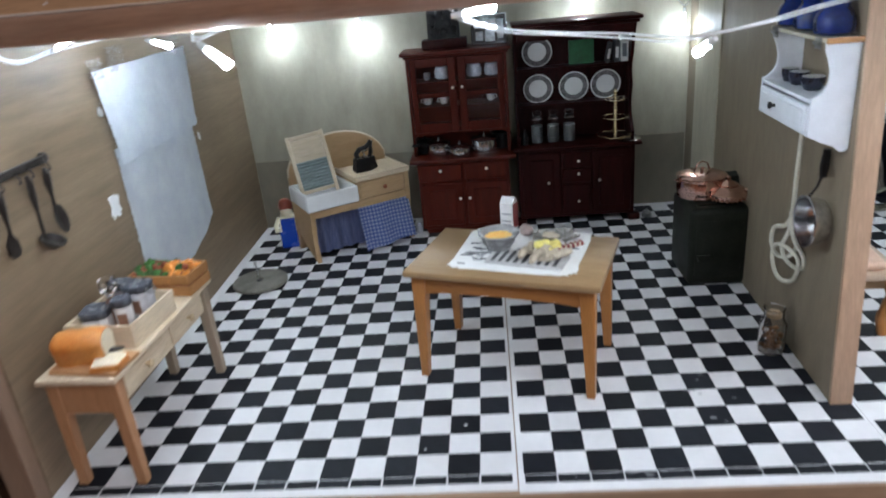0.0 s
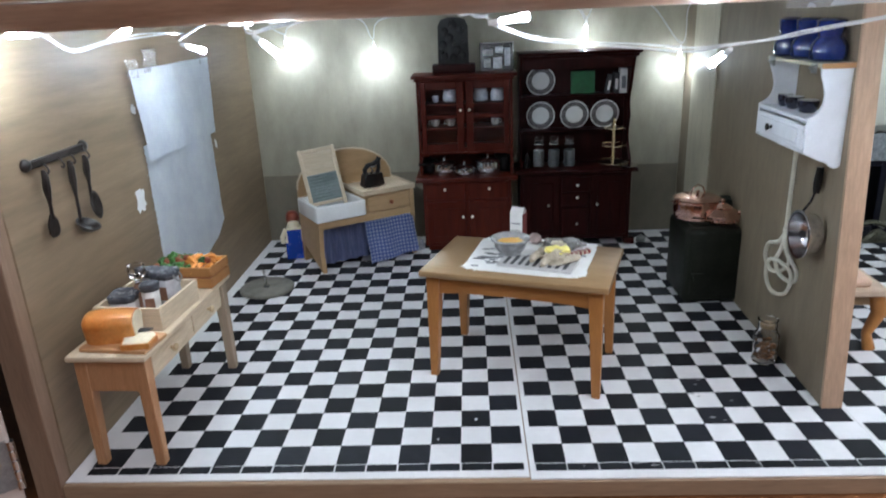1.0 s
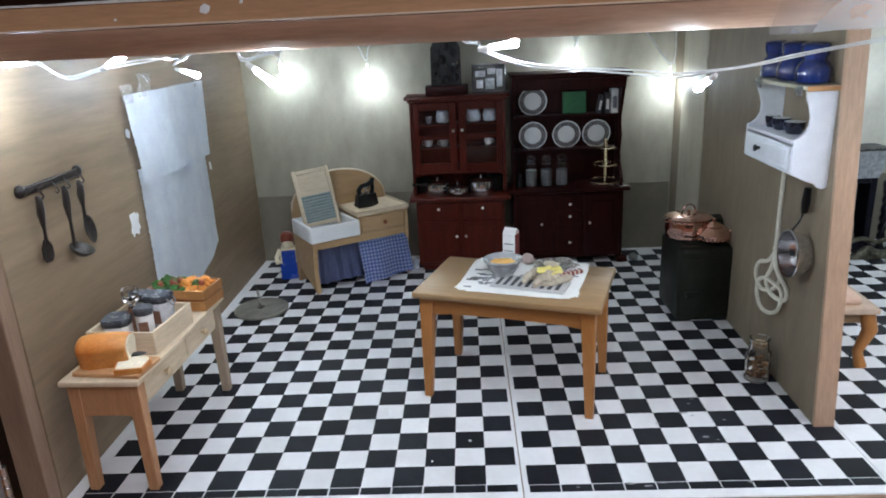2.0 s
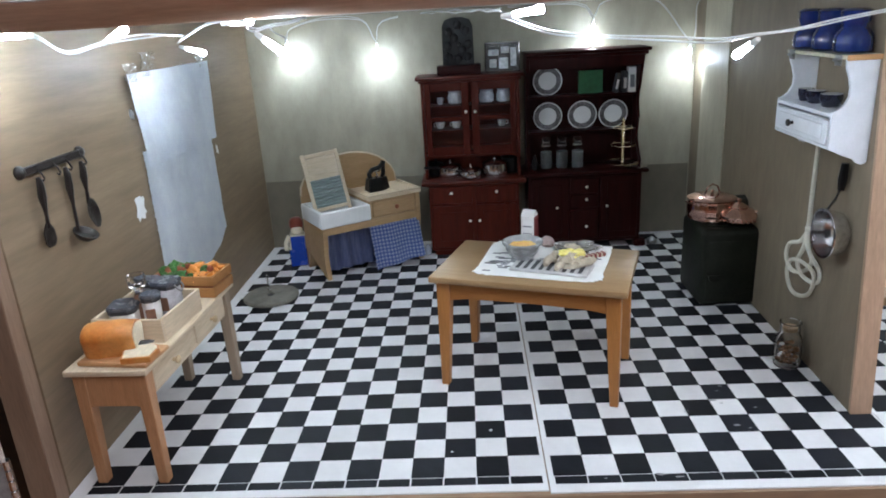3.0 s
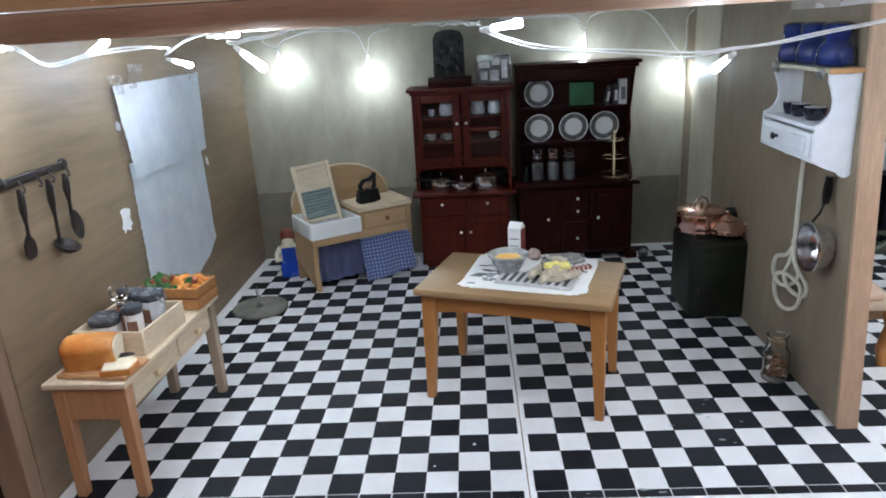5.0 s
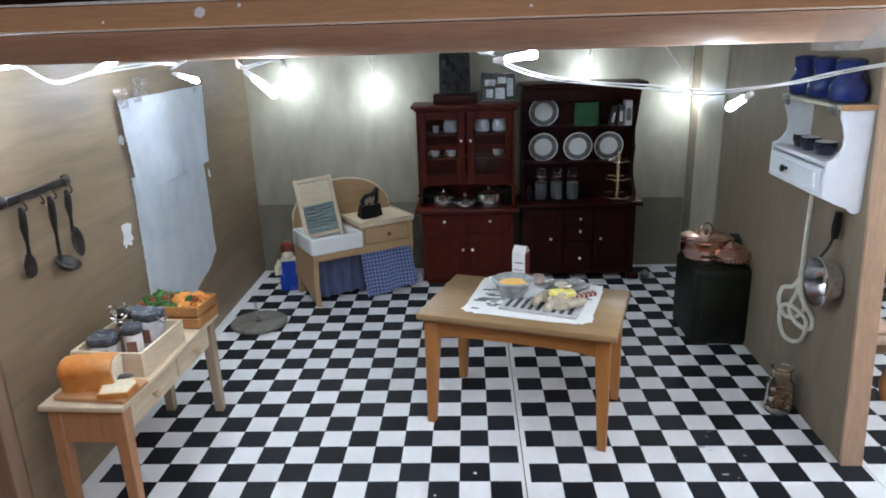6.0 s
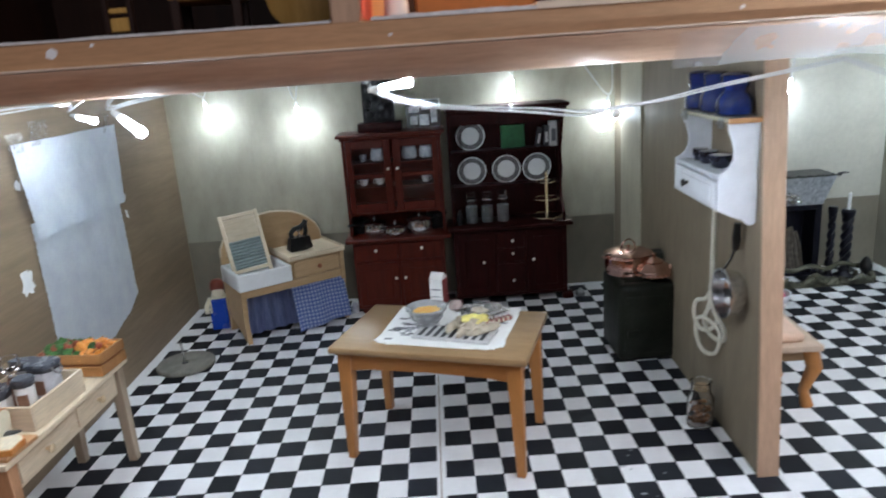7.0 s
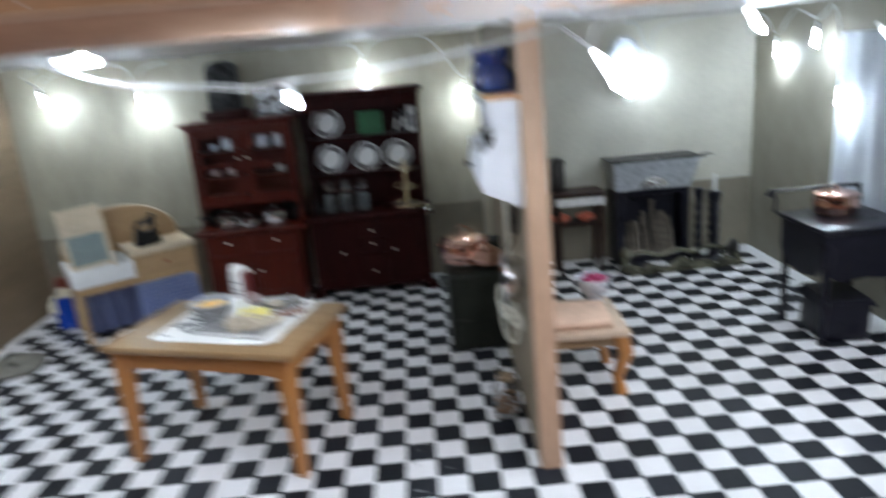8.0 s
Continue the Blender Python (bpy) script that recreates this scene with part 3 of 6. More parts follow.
cable([(18, 16, 206), (37, 18, 199), (57, 18, 196), (82, 8, 194), (96, -6, 193), (107, -13, 194.5), (132, 4, 195.5), (167, 20, 199), (205, 15, 205)])
cable([(40, 350, 212), (100, 350, 211), (111.6, 342.0, 200.4), (123, 350, 212), (165, 350, 211), (194.1, 342.0, 176.7), (200, 350, 204), (204, 345, 211)])
cable([(205, 15, 205), (206, -16, 199), (207.5, -18, 198), (222, 12, 206), (262, 10, 208), (332, 9, 207), (425, 11, 207), (430, 60, 210), (330, 300, 210), (345, 350, 206), (351.6, 342.0, 185.6), (364, 350, 205), (410, 350, 210), (440, 330, 208), (447, 316, 191), (446, 290, 207), (441, 250, 200), (445, 236, 206), (444, 223, 160)])


# ---- kitchen table ----
def leg_taper(bm, x, y, w0, w1, h, sx, sy):
    """A leg that tapers on its inner faces; sx, sy point inwards."""
    top = [(x, y), (x + sx * w1, y), (x + sx * w1, y + sy * w1), (x, y + sy * w1)]
    low = [(x, y), (x + sx * w0, y), (x + sx * w0, y + sy * w0), (x, y + sy * w0)]
    a = [bm.verts.new((p[0], p[1], 0)) for p in low]
    c = [bm.verts.new((p[0], p[1], h)) for p in top]
    fs = [bm.faces.new(a), bm.faces.new(c)] + [bm.faces.new((a[k], a[(k + 1) % 4], c[(k + 1) % 4], c[k])) for k in range(4)]
    bmesh.ops.recalc_face_normals(bm, faces=fs)
    bmesh.ops.bevel(bm, geom=list({e for f in fs for e in f.edges}), offset=0.4, segments=1, affect="EDGES")


table = thing("kitchen_table", "honey oak kitchen table with tapered legs on checked floor", "table", (38.9, 100.3, 0.4), -18.2)
W, D, H = 54.6, 34.3, 69.5
bm = B()
bx(bm, -W, W, -D, D, H - 4, H, 1.2, seg=2)
part("tabletop", bm, OAK, table)
for sy in (-1, 1):
    bm = B()
    prism(bm, [(-W + 11, H - 4), (-W + 11, H - 15), (-W + 22, H - 13.6), (0, H - 13), (W - 22, H - 13.6), (W - 11, H - 15), (W - 11, H - 4)], "y", sy * (D - 5), sy * (D - 7))
    part("apron", bm, OAK_A, table)
for sx in (-1, 1):
    bm = B()
    prism(bm, [(-D + 11, H - 4), (-D + 11, H - 15), (0, H - 13), (D - 11, H - 15), (D - 11, H - 4)], "x", sx * (W - 5), sx * (W - 7))
    part("apron", bm, OAK_A, table)
for sx in (-1, 1):
    for sy in (-1, 1):
        bm = B()
        leg_taper(bm, sx * (W - 3.5), sy * (D - 3.5), 4.6, 8.2, H - 4, -sx, -sy)
        part("leg", bm, OAK_V, table)

# ---- side table on the left wall ----
side = thing("side_table", "pale pine side table with two drawers against the tan wall", "table", (-165.3, 53.6, 0.2), -2.2)
sw, sd, sh = 20.0, 55.2, 63.0
bm = B()
bx(bm, -sw, sw, -sd, sd, sh - 3, sh, 0.8, seg=2)
part("tabletop", bm, PALE_PINE, side)
for sx in (-1, 1):
    for sy in (-1, 1):
        bm = B()
        leg_taper(bm, sx * (sw - 2), sy * (sd - 3), 5.0, 6.5, sh - 3, -sx, -sy)
        # far legs take a greyer copy of the pine for their shade
        part("leg", bm, PINE_END if sy < 0 else SHADED_PINE, side)
for sx in (-1, 1):
    bm = B()
    bx(bm, sx * (sw - 4), sx * (sw - 6), -sd + 10, sd - 10, sh - 18, sh - 3)
    part("apron", bm, PALE_PINE, side)
for sy in (-1, 1):
    bm = B()
    prism(bm, [(-sw + 7.5, sh - 3), (-sw + 7.5, sh - 21), (-sw + 9.5, sh - 20), (sw - 9.5, sh - 20), (sw - 7.5, sh - 21), (sw - 7.5, sh - 3)], "y", sy * (sd - 3.3), sy * (sd - 6))
    part("apron", bm, PINE_END if sy < 0 else PINE_X, side)
for yy in (-24, 24):
    bm = B()
    bx(bm, sw - 4, sw - 3, yy - 20, yy + 20, sh - 16, sh - 5, 0.4)
    drawer = part("drawer", bm, PALE_PINE, side)
    bm = B()
    lathe(bm, [(1.0, 0), (0.9, 1.2), (2.0, 2.2), (2.2, 3.0), (1.4, 3.8), (0.2, 4.0)], (sw - 3, yy, sh - 10.5), 12, axis="x")
    part("knob", bm, PINE_X, drawer)


# ---- the two tall dressers ----
def knob(parent, x, y, z, r=1.35):
    bm = B()
    lathe(bm, [(0.7, 0), (0.6, -0.8), (r, -1.6), (r, -2.2), (r * 0.6, -2.8), (0.1, -2.9)], (x, y, z), 12, axis="y")
    part("knob", bm, KNOB, parent, "small pale round knob")


glazed = thing("glazed_dresser", "red mahogany glazed dresser with pots on its open counter", "dresser", (4.5, 318, 0.3), 0)
bm = B()
bx(bm, -40, 40, 1, 40, 5, 66, 0.4)
bx(bm, -37, 37, 4, 38, 0, 5)
part("base_cabinet", bm, MAHOGANY, glazed)
bm = B()
bx(bm, -46, 46, -3, 42, 66, 69.5, 1.0, seg=2)
part("counter", bm, MAHOGANY, glazed)
for s in (-1, 1):
    xa, xb = (s * 1.5, s * 37.5)
    xa, xb = min(xa, xb), max(xa, xb)
    bm = B()
    bx(bm, xa, xb, -0.4, 1.2, 49, 64, 0.5)
    d = part("drawer", bm, MAHOGANY, glazed)
    knob(d, s * 20, -0.4, 59)
    bm = B()
    bx(bm, xa, xb, -0.4, 1.2, 8, 47, 0.5)
    bx(bm, xa + 6, xb - 6, -1.0, 0, 14, 41, 0.6)
    d = part("door", bm, MAHOGANY, glazed)
    knob(d, s * 4.2, -0.4, 33)
# upper case: sides, back, shelves, face frame
for s in (-1, 1):
    bm = B()
    bx(bm, s * 40, s * 42.5, 12, 40, 69.5, 154)
    part("side_panel", bm, MAHOGANY, glazed)
bm = B()
bx(bm, -40, 40, 38, 40, 69.5, 154)
part("back_panel", bm, MAHOGANY, glazed)
for z in (92, 110, 131, 152):
    bm = B()
    bx(bm, -40, 40, 15, 38, z, z + 2)
    part("shelf", bm, MAHOGANY, glazed)
bm = B()
bx(bm, -46.5, 46.5, 6, 42, 156, 159, 0.8, seg=2)
bx(bm, -44, 44, 9, 41, 153.5, 156, 0.5)
part("cornice", bm, MAHOGANY, glazed)
for s in (-1, 1):
    bm = B()
    a, b_ = 1.0, 39.5
    for x0, x1, z0, z1 in ((a, a + 6.5, 90, 153), (b_ - 5, b_, 90, 153), (a + 6.5, b_ - 5, 90, 98), (a + 6.5, b_ - 5, 146, 153), (a + 6.5, b_ - 5, 120, 124)):
        x0, x1 = sorted((s * x0, s * x1))
        bx(bm, x0, x1, 12, 14, z0, z1, 0.3)
    d = part("glazed_door", bm, MAHOGANY, glazed)
    knob(d, s * 4, 12, 128, 1.35)
    for z0, z1 in ((98, 120), (124, 146)):
        bm = B()
        x0, x1 = sorted((s * (a + 6.5), s * (b_ - 5)))
        bx(bm, x0, x1, 12.8, 13.2, z0, z1)
        part("pane", bm, PANE, d).visible_shadow = False
bm = B()
prism(bm, [(-40, 90), (-40, 86), (-36, 88), (0, 89), (36, 88), (40, 86), (40, 90)], "y", 12, 14)
part("valance", bm, MAHOGANY, glazed)

plain = thing("open_dresser", "dark mahogany open dresser displaying plates and storage jars", "dresser", (103, 318, 0.3), 0)
bm = B()
bx(bm, -50, 50, 8, 44, 6, 69, 0.4)
part("base_cabinet", bm, MAHOGANY_DK, plain)
for s in (-1, 1):
    bm = B()
    bx(bm, s * 50 - 5, s * 50 + 5, 5, 15, 0, 6, 1.2, seg=2)
    part("foot", bm, MAHOGANY_DK, plain)
    bm = B()
    x0, x1 = sorted((s * 14, s * 47))
    bx(bm, x0, x1, 6.6, 8.2, 9, 66, 0.5)
    bx(bm, x0 + 6, x1 - 6, 6.0, 7, 15, 60, 0.6)
    d = part("door", bm, MAHOGANY_DK, plain)
    knob(d, s * 22 - 2.5, 6.2, 39.5, 1.3)
for z0, z1, zk in ((51, 65, 57.5), (38, 50, 46), (9, 36, 21)):
    bm = B()
    bx(bm, -12.5, 12.5, 6.6, 8.2, z0, z1, 0.5)
    d = part("drawer", bm, MAHOGANY_DK, plain)
    knob(d, 1.5, 6.6, zk, 1.3)
bm = B()
bx(bm, -54, 55, 2, 45, 69, 72, 1.0, seg=2)
part("counter", bm, MAHOGANY_DK, plain)
bm = B()
bx(bm, -47, 50, 42, 44.5, 72, 168.5)
part("back_panel", bm, MAHOGANY_DK, plain)
for s in (-1, 1):
    bm = B()
    prof = [(44, 72), (16, 72), (14, 78), (20, 84), (27, 92), (29, 100), (27, 108), (24, 116), (28, 124), (28, 134), (23, 142), (20, 150), (16, 160), (12, 168.5), (44, 168.5)]
    x = 50.5 if s > 0 else -49.5
    prism(bm, prof, "x", x, x - s * 2.5)
    part("side_panel", bm, MAHOGANY_DK, plain)
for z, y0 in ((102.2, 27), (133.3, 28)):
    bm = B()
    bx(bm, -46.5, 47.5, y0, 42, z, z + 2, 0.3)
    part("shelf", bm, MAHOGANY_DK, plain)
bm = B()
bx(bm, -51, 54, 4, 45, 171.5, 174.5, 0.9, seg=2)
bx(bm, -49.5, 52, 7, 45, 168.5, 171.5, 0.6)
part("cornice", bm, MAHOGANY_DK, plain)
bm = B()
bx(bm, -47, 48, 10, 12, 160, 168.5)
part("valance", bm, MAHOGANY_DK, plain)

# ---- sink unit, set across the corner ----
sink = thing("sink_unit", "pine washstand with white basin and blue check curtain", "sink unit", (-122, 266, 0.2), 33)
SW, SD = 93.0, 44.0
for x0, x1 in ((0, 4), (SW - 4, SW)):
    bm = B()
    prism(bm, [(0, 0), (3, 18), (0, 40), (0, 62 if x0 else 44), (SD, 62 if x0 else 58), (SD, 0), (SD - 4, 16)], "x", x0, x1)
    part("side_panel", bm, TAN_BOARD, sink)
bm = B()
arch = [(0, 0), (SW, 0), (SW, 70)] + [(SW / 2 + 50 * math.cos(a) * 0.93, 66 + 31 * math.sin(a)) for a in np.linspace(0.0, math.pi, 15)] + [(0, 66)]
arch = [(min(SW, max(0, x)), z) for x, z in arch]
prism(bm, arch[:3] + arch[3:], "y", SD, SD + 3)
part("back_board", bm, TAN_BOARD, sink)
bm = B()
tube(bm, [(min(SW - 0.6, max(0.6, x)), SD + 1.2, z) for x, z in arch[3:-1]], 1.3, 8)
part("edge_trim", bm, PALE_PINE_X, sink)
bm = B()
bx(bm, 0.5, SW - 0.5, 0.4, 3.5, 39, 45.8, 0.4)
part("rail", bm, TAN_BOARD, sink)
bm = B()
bx(bm, 44.5, SW - 4, 1, SD, 45.8, 62, 0.3)
part("drawer_case", bm, TAN_BOARD, sink)
bm = B()
bx(bm, 47, SW - 5, -0.2, 1.2, 47, 60.5, 0.5)
d = part("drawer", bm, TAN_BOARD, sink)
bm = B()
lathe(bm, [(0.9, 0), (0.8, -1), (1.9, -2), (1.9, -2.8), (0.3, -3.4)], (69, -0.2, 53.5), 12, axis="y")
part("knob", bm, WASH_KNOB, d, "small red-brown wooden knob")
bm = B()
bx(bm, 42.5, SW + 1, -2, SD, 62, 65, 0.8, seg=2)
drainer = part("drainer", bm, PALE_PINE, sink)
for x0, x1, y0, y1 in ((42.5, SW + 1, -2, -0.4), (SW - 0.6, SW + 1, -0.4, SD), (42.5, 44.1, -0.4, SD)):
    bm = B()
    bx(bm, x0, x1, y0, y1, 65, 66.6, 0.4)
    part("rim", bm, PALE_PINE_X, drainer, "raised pale rim")
for k in range(6):
    bm = B()
    bx(bm, 48 + 2.6 * k, 49.2 + 2.6 * k, 4, SD - 4, 65, 65.6, 0.2)
    part("rib", bm, PALE_PINE, drainer)
bm = B()
for x0, x1, y0, y1, z0 in ((-2, 44, -3, 0, 46), (-2, 44, SD - 4, SD - 1, 46), (-2, 1.5, 0, SD - 4, 46), (40.5, 44, 0, SD - 4, 46)):
    bx(bm, x0, x1, y0, y1, z0, 60, 1.3, seg=3)
bx(bm, 0, 42, -1, SD - 2, 46, 48.5)
part("basin", bm, CERAMIC, sink, "glossy white ceramic basin")


def drape(x0, x1, z0, z1, y, waves, depth, m, name, label, slant=0.0, pinking=0.0, flare=0.0):
    bm = B()
    n, k = 36, 10
    grid = []
    for j in range(k + 1):
        f = j / k
        row = []
        for i in range(n + 1):
            g = i / n
            zz = z0 + (z1 - z0) * f + (slant * (g - 0.5) if j == 0 else 0)
            if j == 0:
                zz += pinking * (i % 2)
            row.append(bm.verts.new((x0 + (x1 - x0) * g, y - flare * (1 - f) + depth * (0.4 + 0.6 * (1 - f)) * math.sin(g * waves * 2 * math.pi + 0.7 * f), zz)))
        grid.append(row)
    for j in range(k):
        for i in range(n):
            bm.faces.new((grid[j][i], grid[j][i + 1], grid[j + 1][i + 1], grid[j + 1][i]))
    ret = bmesh.ops.solidify(bm, geom=bm.faces[:], thickness=0.35)
    return part(name, bm, m, sink, label)


drape(5, 48, 5, 40, 8, 4, 1.6, BLUE_CLOTH, "curtain", "grey-blue cloth curtain drawn behind the check one")
drape(43, 91, 3.0, 40, 2.0, 1.8, 1.6, GINGHAM, "curtain", "blue and white check curtain with pinked edge", slant=4, pinking=1.3, flare=10)

# ---- black tin box in the corner ----
tin = thing("metal_box", "olive-black metal box standing against the partition wall", "box", (161.5, 184.6, 0.4), 0)
bm = B()
bx(bm, 0, 40.8, 0, 48, 0, 57, 4.5, seg=3)
part("body", bm, OLIVE_TIN, tin)
bm = B()
bx(bm, 4, 36, -0.6, 2, 6, 49, 1.5, seg=2)
panel_ = part("front_panel", bm, OLIVE_TIN, tin)
bm = B()
prism(bm, [(5, 24), (7, 19), (12, 19), (14, 24)], "y", -1.6, -0.4)
part("pull", bm, OLIVE_TIN, panel_, "worn pressed pull")
bm = B()
bx(bm, 6, 34, 8, 40, 56.8, 58, 1.0, seg=2)
part("lid", bm, OLIVE_TIN, tin)
bm = B()
prism(bm, [(22, 56), (22, 64), (26, 71), (32, 73), (38, 70), (43, 64), (45, 56)], "x", 29, 39)
part("handle_block", bm, OLIVE_TIN, tin)

# ---- wall shelf on the partition ----
shelf = thing("wall_shelf", "white painted wall shelf with a drawer and wooden top", "wall shelf", (196, 62, 128), -1.2)
SL = 64.0
for y in (0, SL - 2):
    prof = [(0, 50), (-15.5, 50), (-15.2, 46), (-13.6, 42), (-12.4, 37), (-12.6, 32.5), (-14.4, 28.8), (-17, 26.6), (-19.5, 25.6), (-19.5, 8), (-12.5, 4.6), (-7, 2.6), (-5.4, 0.8), (-3.6, 0.0), (-1.6, 0.4), (0, 2.4)]
    bm = B()
    prism(bm, prof, "y", y, y + 2)
    part("side_panel", bm, WHITE_PAINT, shelf)
bm = B()
bx(bm, -19.3, -0.5, 2, SL - 2, 23, 25, 0.3)
part("shelf_board", bm, WHITE_PAINT, shelf)
bm = B()
bx(bm, -19, -0.5, 2, SL - 2, 7.4, 9.2, 0.3)
bx(bm, -1.5, -0.5, 2, SL - 2, 9.2, 23)
part("back_board", bm, WHITE_PAINT, shelf)
bm = B()
bx(bm, -20.2, -17.5, 2.6, SL - 2.6, 9.6, 21.8, 0.5)
bx(bm, -21, -19.8, 7, SL - 7, 11.8, 19.6, 0.5)
d = part("drawer", bm, WHITE_PAINT, shelf)
bm = B()
lathe(bm, [(0.9, 0), (0.8, -1.2), (1.9, -2.2), (1.9, -3.0), (0.3, -3.6)], (-21, SL * 0.6, 15.7), 12, axis="x")
part("knob", bm, PEWTER, d, "dark metal knob")
bm = B()
bx(bm, -16.6, 0, -1, SL + 1, 50, 52, 0.4)
part("top_board", bm, CREAM, shelf, "bare pale wooden top board")
bm = B()
bx(bm, -16.5, 0, -1.9, -1, 49.6, 52.2, 0.3)
part("board_end", bm, BOARD, shelf, "brown end grain")
for y in (3, SL - 10):
    bm = B()
    bx(bm, -17.4, -16.6, y, y + 6, 47, 52, 0.3)
    tube(bm, [(-17.7, y, 49.5), (-17.7, y + 6, 49.5)], 0.8, 8)
    part("hinge", bm, STEEL, shelf, "tarnished dull metal hinge")


# ---- left wall: hanging cloth, utensil rack, torn paper ----
def wall_cloth(low, high, x, seed, out=1.6, cut=0.0):
    """A frayed cloth on the wall: low and high are (y from, y to, z) of its two edges; cut trims a lower corner."""
    bm = B()
    ny, nz = 60, 44
    grid = []
    for j in range(nz + 1):
        g = j / nz
        row = []
        for i in range(ny + 1):
            f = i / ny
            fray = 1.1 * noise.noise(Vector((seed, g * 31, f * 3))) + 0.5 * ((j % 2) - 0.5) if i in (0, ny) else 0.0
            y0, y1 = low[0] + (high[0] - low[0]) * g, low[1] + (high[1] - low[1]) * g
            yy = y0 + (y1 - y0) * f + fray
            zz = low[2] + (high[2] - low[2]) * g + (0.9 * noise.noise(Vector((seed + 9, f * 40, 0))) if j == 0 else 0.0)
            zz += cut * max(0.0, (f - 0.6) / 0.4) * max(0.0, 1 - g * 4)
            fold = math.sin(f * 13 + 0.9 * g + seed) * 0.5 + 0.9 * noise.noise(Vector((seed, yy * 0.05, zz * 0.008))) + 0.3 * noise.noise(Vector((seed + 4, yy * 0.13, zz * 0.05)))
            row.append(bm.verts.new((max(LEFT_X + 0.25, x + out * (0.7 + fold)), yy, zz)))
        grid.append(row)
    for j in range(nz):
        for i in range(ny):
            bm.faces.new((grid[j][i], grid[j][i + 1], grid[j + 1][i + 1], grid[j + 1][i]))
    bmesh.ops.solidify(bm, geom=bm.faces[:], thickness=-0.25)
    return bm


cloth = thing("window_curtain", "white cotton curtain pieces pinned flat on the tan wall", "curtain", (0, 0, 0))
part("lower_cloth", wall_cloth((129, 247, 42), (130, 243, 140), LEFT_X + 0.6, 3.0, out=1.3, cut=17.0), CLOTH, cloth)
part("upper_cloth", wall_cloth((131, 245, 130), (124, 253, 186), LEFT_X + 2.8, 8.0, out=1.4), CLOTH, cloth)
for y0, y1, z0, z1 in ((122, 138, 181, 192), (144, 164, 183, 197), (232, 246, 180, 195)):
    bm = B()
    sheet(bm, y0, y1, z0, z1, 16, 14, lambda u, v: 2.6 + 2.2 * noise.noise(Vector((u * 0.22, v * 0.22, 3))) + 0.7 * noise.noise(Vector((u * 0.7, v * 0.7, 5))), 0.12)
    for v in bm.verts:
        v.co = Vector((LEFT_X + 1.0 + v.co.z, v.co.x, v.co.y))
    part("tape", bm, TAPE, cloth, "crumpled strip of clear tape")

for y, z, w, h, seed in ((116.5, 109, 13, 17, 1), (128, 163, 5.5, 6, 2), (255, 132, 4.5, 5, 3), (254, 119, 4.5, 8, 4)):
    rnd = random.Random(seed)
    bm = B()
    pts = []
    for a in np.linspace(0, 2 * math.pi, 19)[:-1]:
        r = rnd.uniform(0.62, 1.08)
        c, q = math.cos(a), math.sin(a)
        pts.append((y + w * 0.5 * r * math.copysign(abs(c) ** 0.7, c), z + h * 0.5 * r * math.copysign(abs(q) ** 0.7, q)))
    prism(bm, pts, "x", LEFT_X + 0.02, LEFT_X + 0.35)
    solid("paper_scrap", bm, PAPER, "torn scrap of white paper stuck on the wall", "paper", group="paper scraps on the wall")

rack = thing("utensil_rack", "brown-black iron rail with hooks on the tan wall", "utensil rack", (LEFT_X + 0.1, 40, 152.4), 0)
bm = B()
bx(bm, 0.6, 2.4, -23, 23, -2.0, 2.0, 0.5)
part("rail", bm, RUSTED, rack)
for y in (-24.5, 24.5):
    bm = B()
    lathe(bm, [(2.9, 0), (3.1, 1.2), (2.2, 2.6), (0.3, 3.2)], (0, y, 0.3), 16, axis="x")
    part("boss", bm, RUSTED, rack)
for y in (-14, -1, 9, 22.5):
    bm = B()
    tube(bm, [(2.2, y, 0), (4.0, y, -2.6), (4.8, y, -4.6), (4.0, y, -5.8), (3.0, y, -5.0)], 0.45, 6)
    part("hook", bm, RUSTED, rack)


def utensil(name, y, handle, drop, kind_, label):
    th = thing(name, label, name.split("_")[-1], (LEFT_X + 4.0, y, 147.6), 0, group="utensils on the rail")
    bm = B()
    tube(bm, [(0, 0, 1.5), (0.5, 0, -2), (0.2, -0.3, -handle * 0.5), (0.3, -0.6, -handle)], [0.9, 1.7, 1.9, 0.8], 8)
    part("handle", bm, RUSTED, th)
    bm = B()
    tube(bm, [(0.3, -0.6, -handle + 0.5), (0.2, -1.2, -drop)], [0.8, 0.9], 6)
    if kind_ == "turner":
        vs = prism(bm, [(-2.2, -drop + 2.5), (-5.2, -drop - 1.5), (-5.4, -drop - 6.5), (-3.2, -drop - 8.8), (0.8, -drop - 8.8), (2.8, -drop - 6.5), (2.6, -drop - 1.5), (-0.2, -drop + 2.5)], "x", -0.4, 0.4)
    if kind_ == "ladle":
        vs = lathe(bm, [(0.3, -3.2), (3.6, -2.8), (5.8, -0.4), (6.2, 0.6), (5.5, 0.6), (3.4, -1.8), (0.2, -2.3)], (0, 0, 0), 18)
        turn(vs, Matrix.Translation((2.6, 0.6, -drop - 2)) @ Matrix.Rotation(0.5, 4, "Y"))
    if kind_ == "spoon":
        vs = lathe(bm, [(0.3, -1.6), (3.2, -1.0), (5.0, 0.4), (4.6, 0.5), (2.8, -0.5), (0.2, -0.9)], (0, 0, 0), 18)
        turn(vs, Matrix.Translation((1.4, -0.5, -drop - 5)) @ Matrix.Rotation(1.45, 4, "Y") @ Matrix.Scale(1.55, 4, (1, 0, 0)))
    part("head", bm, RUSTED, th)


utensil("slotted_turner", 22.5, 15, 22, "turner", "brown-black iron turner hanging on the rail")
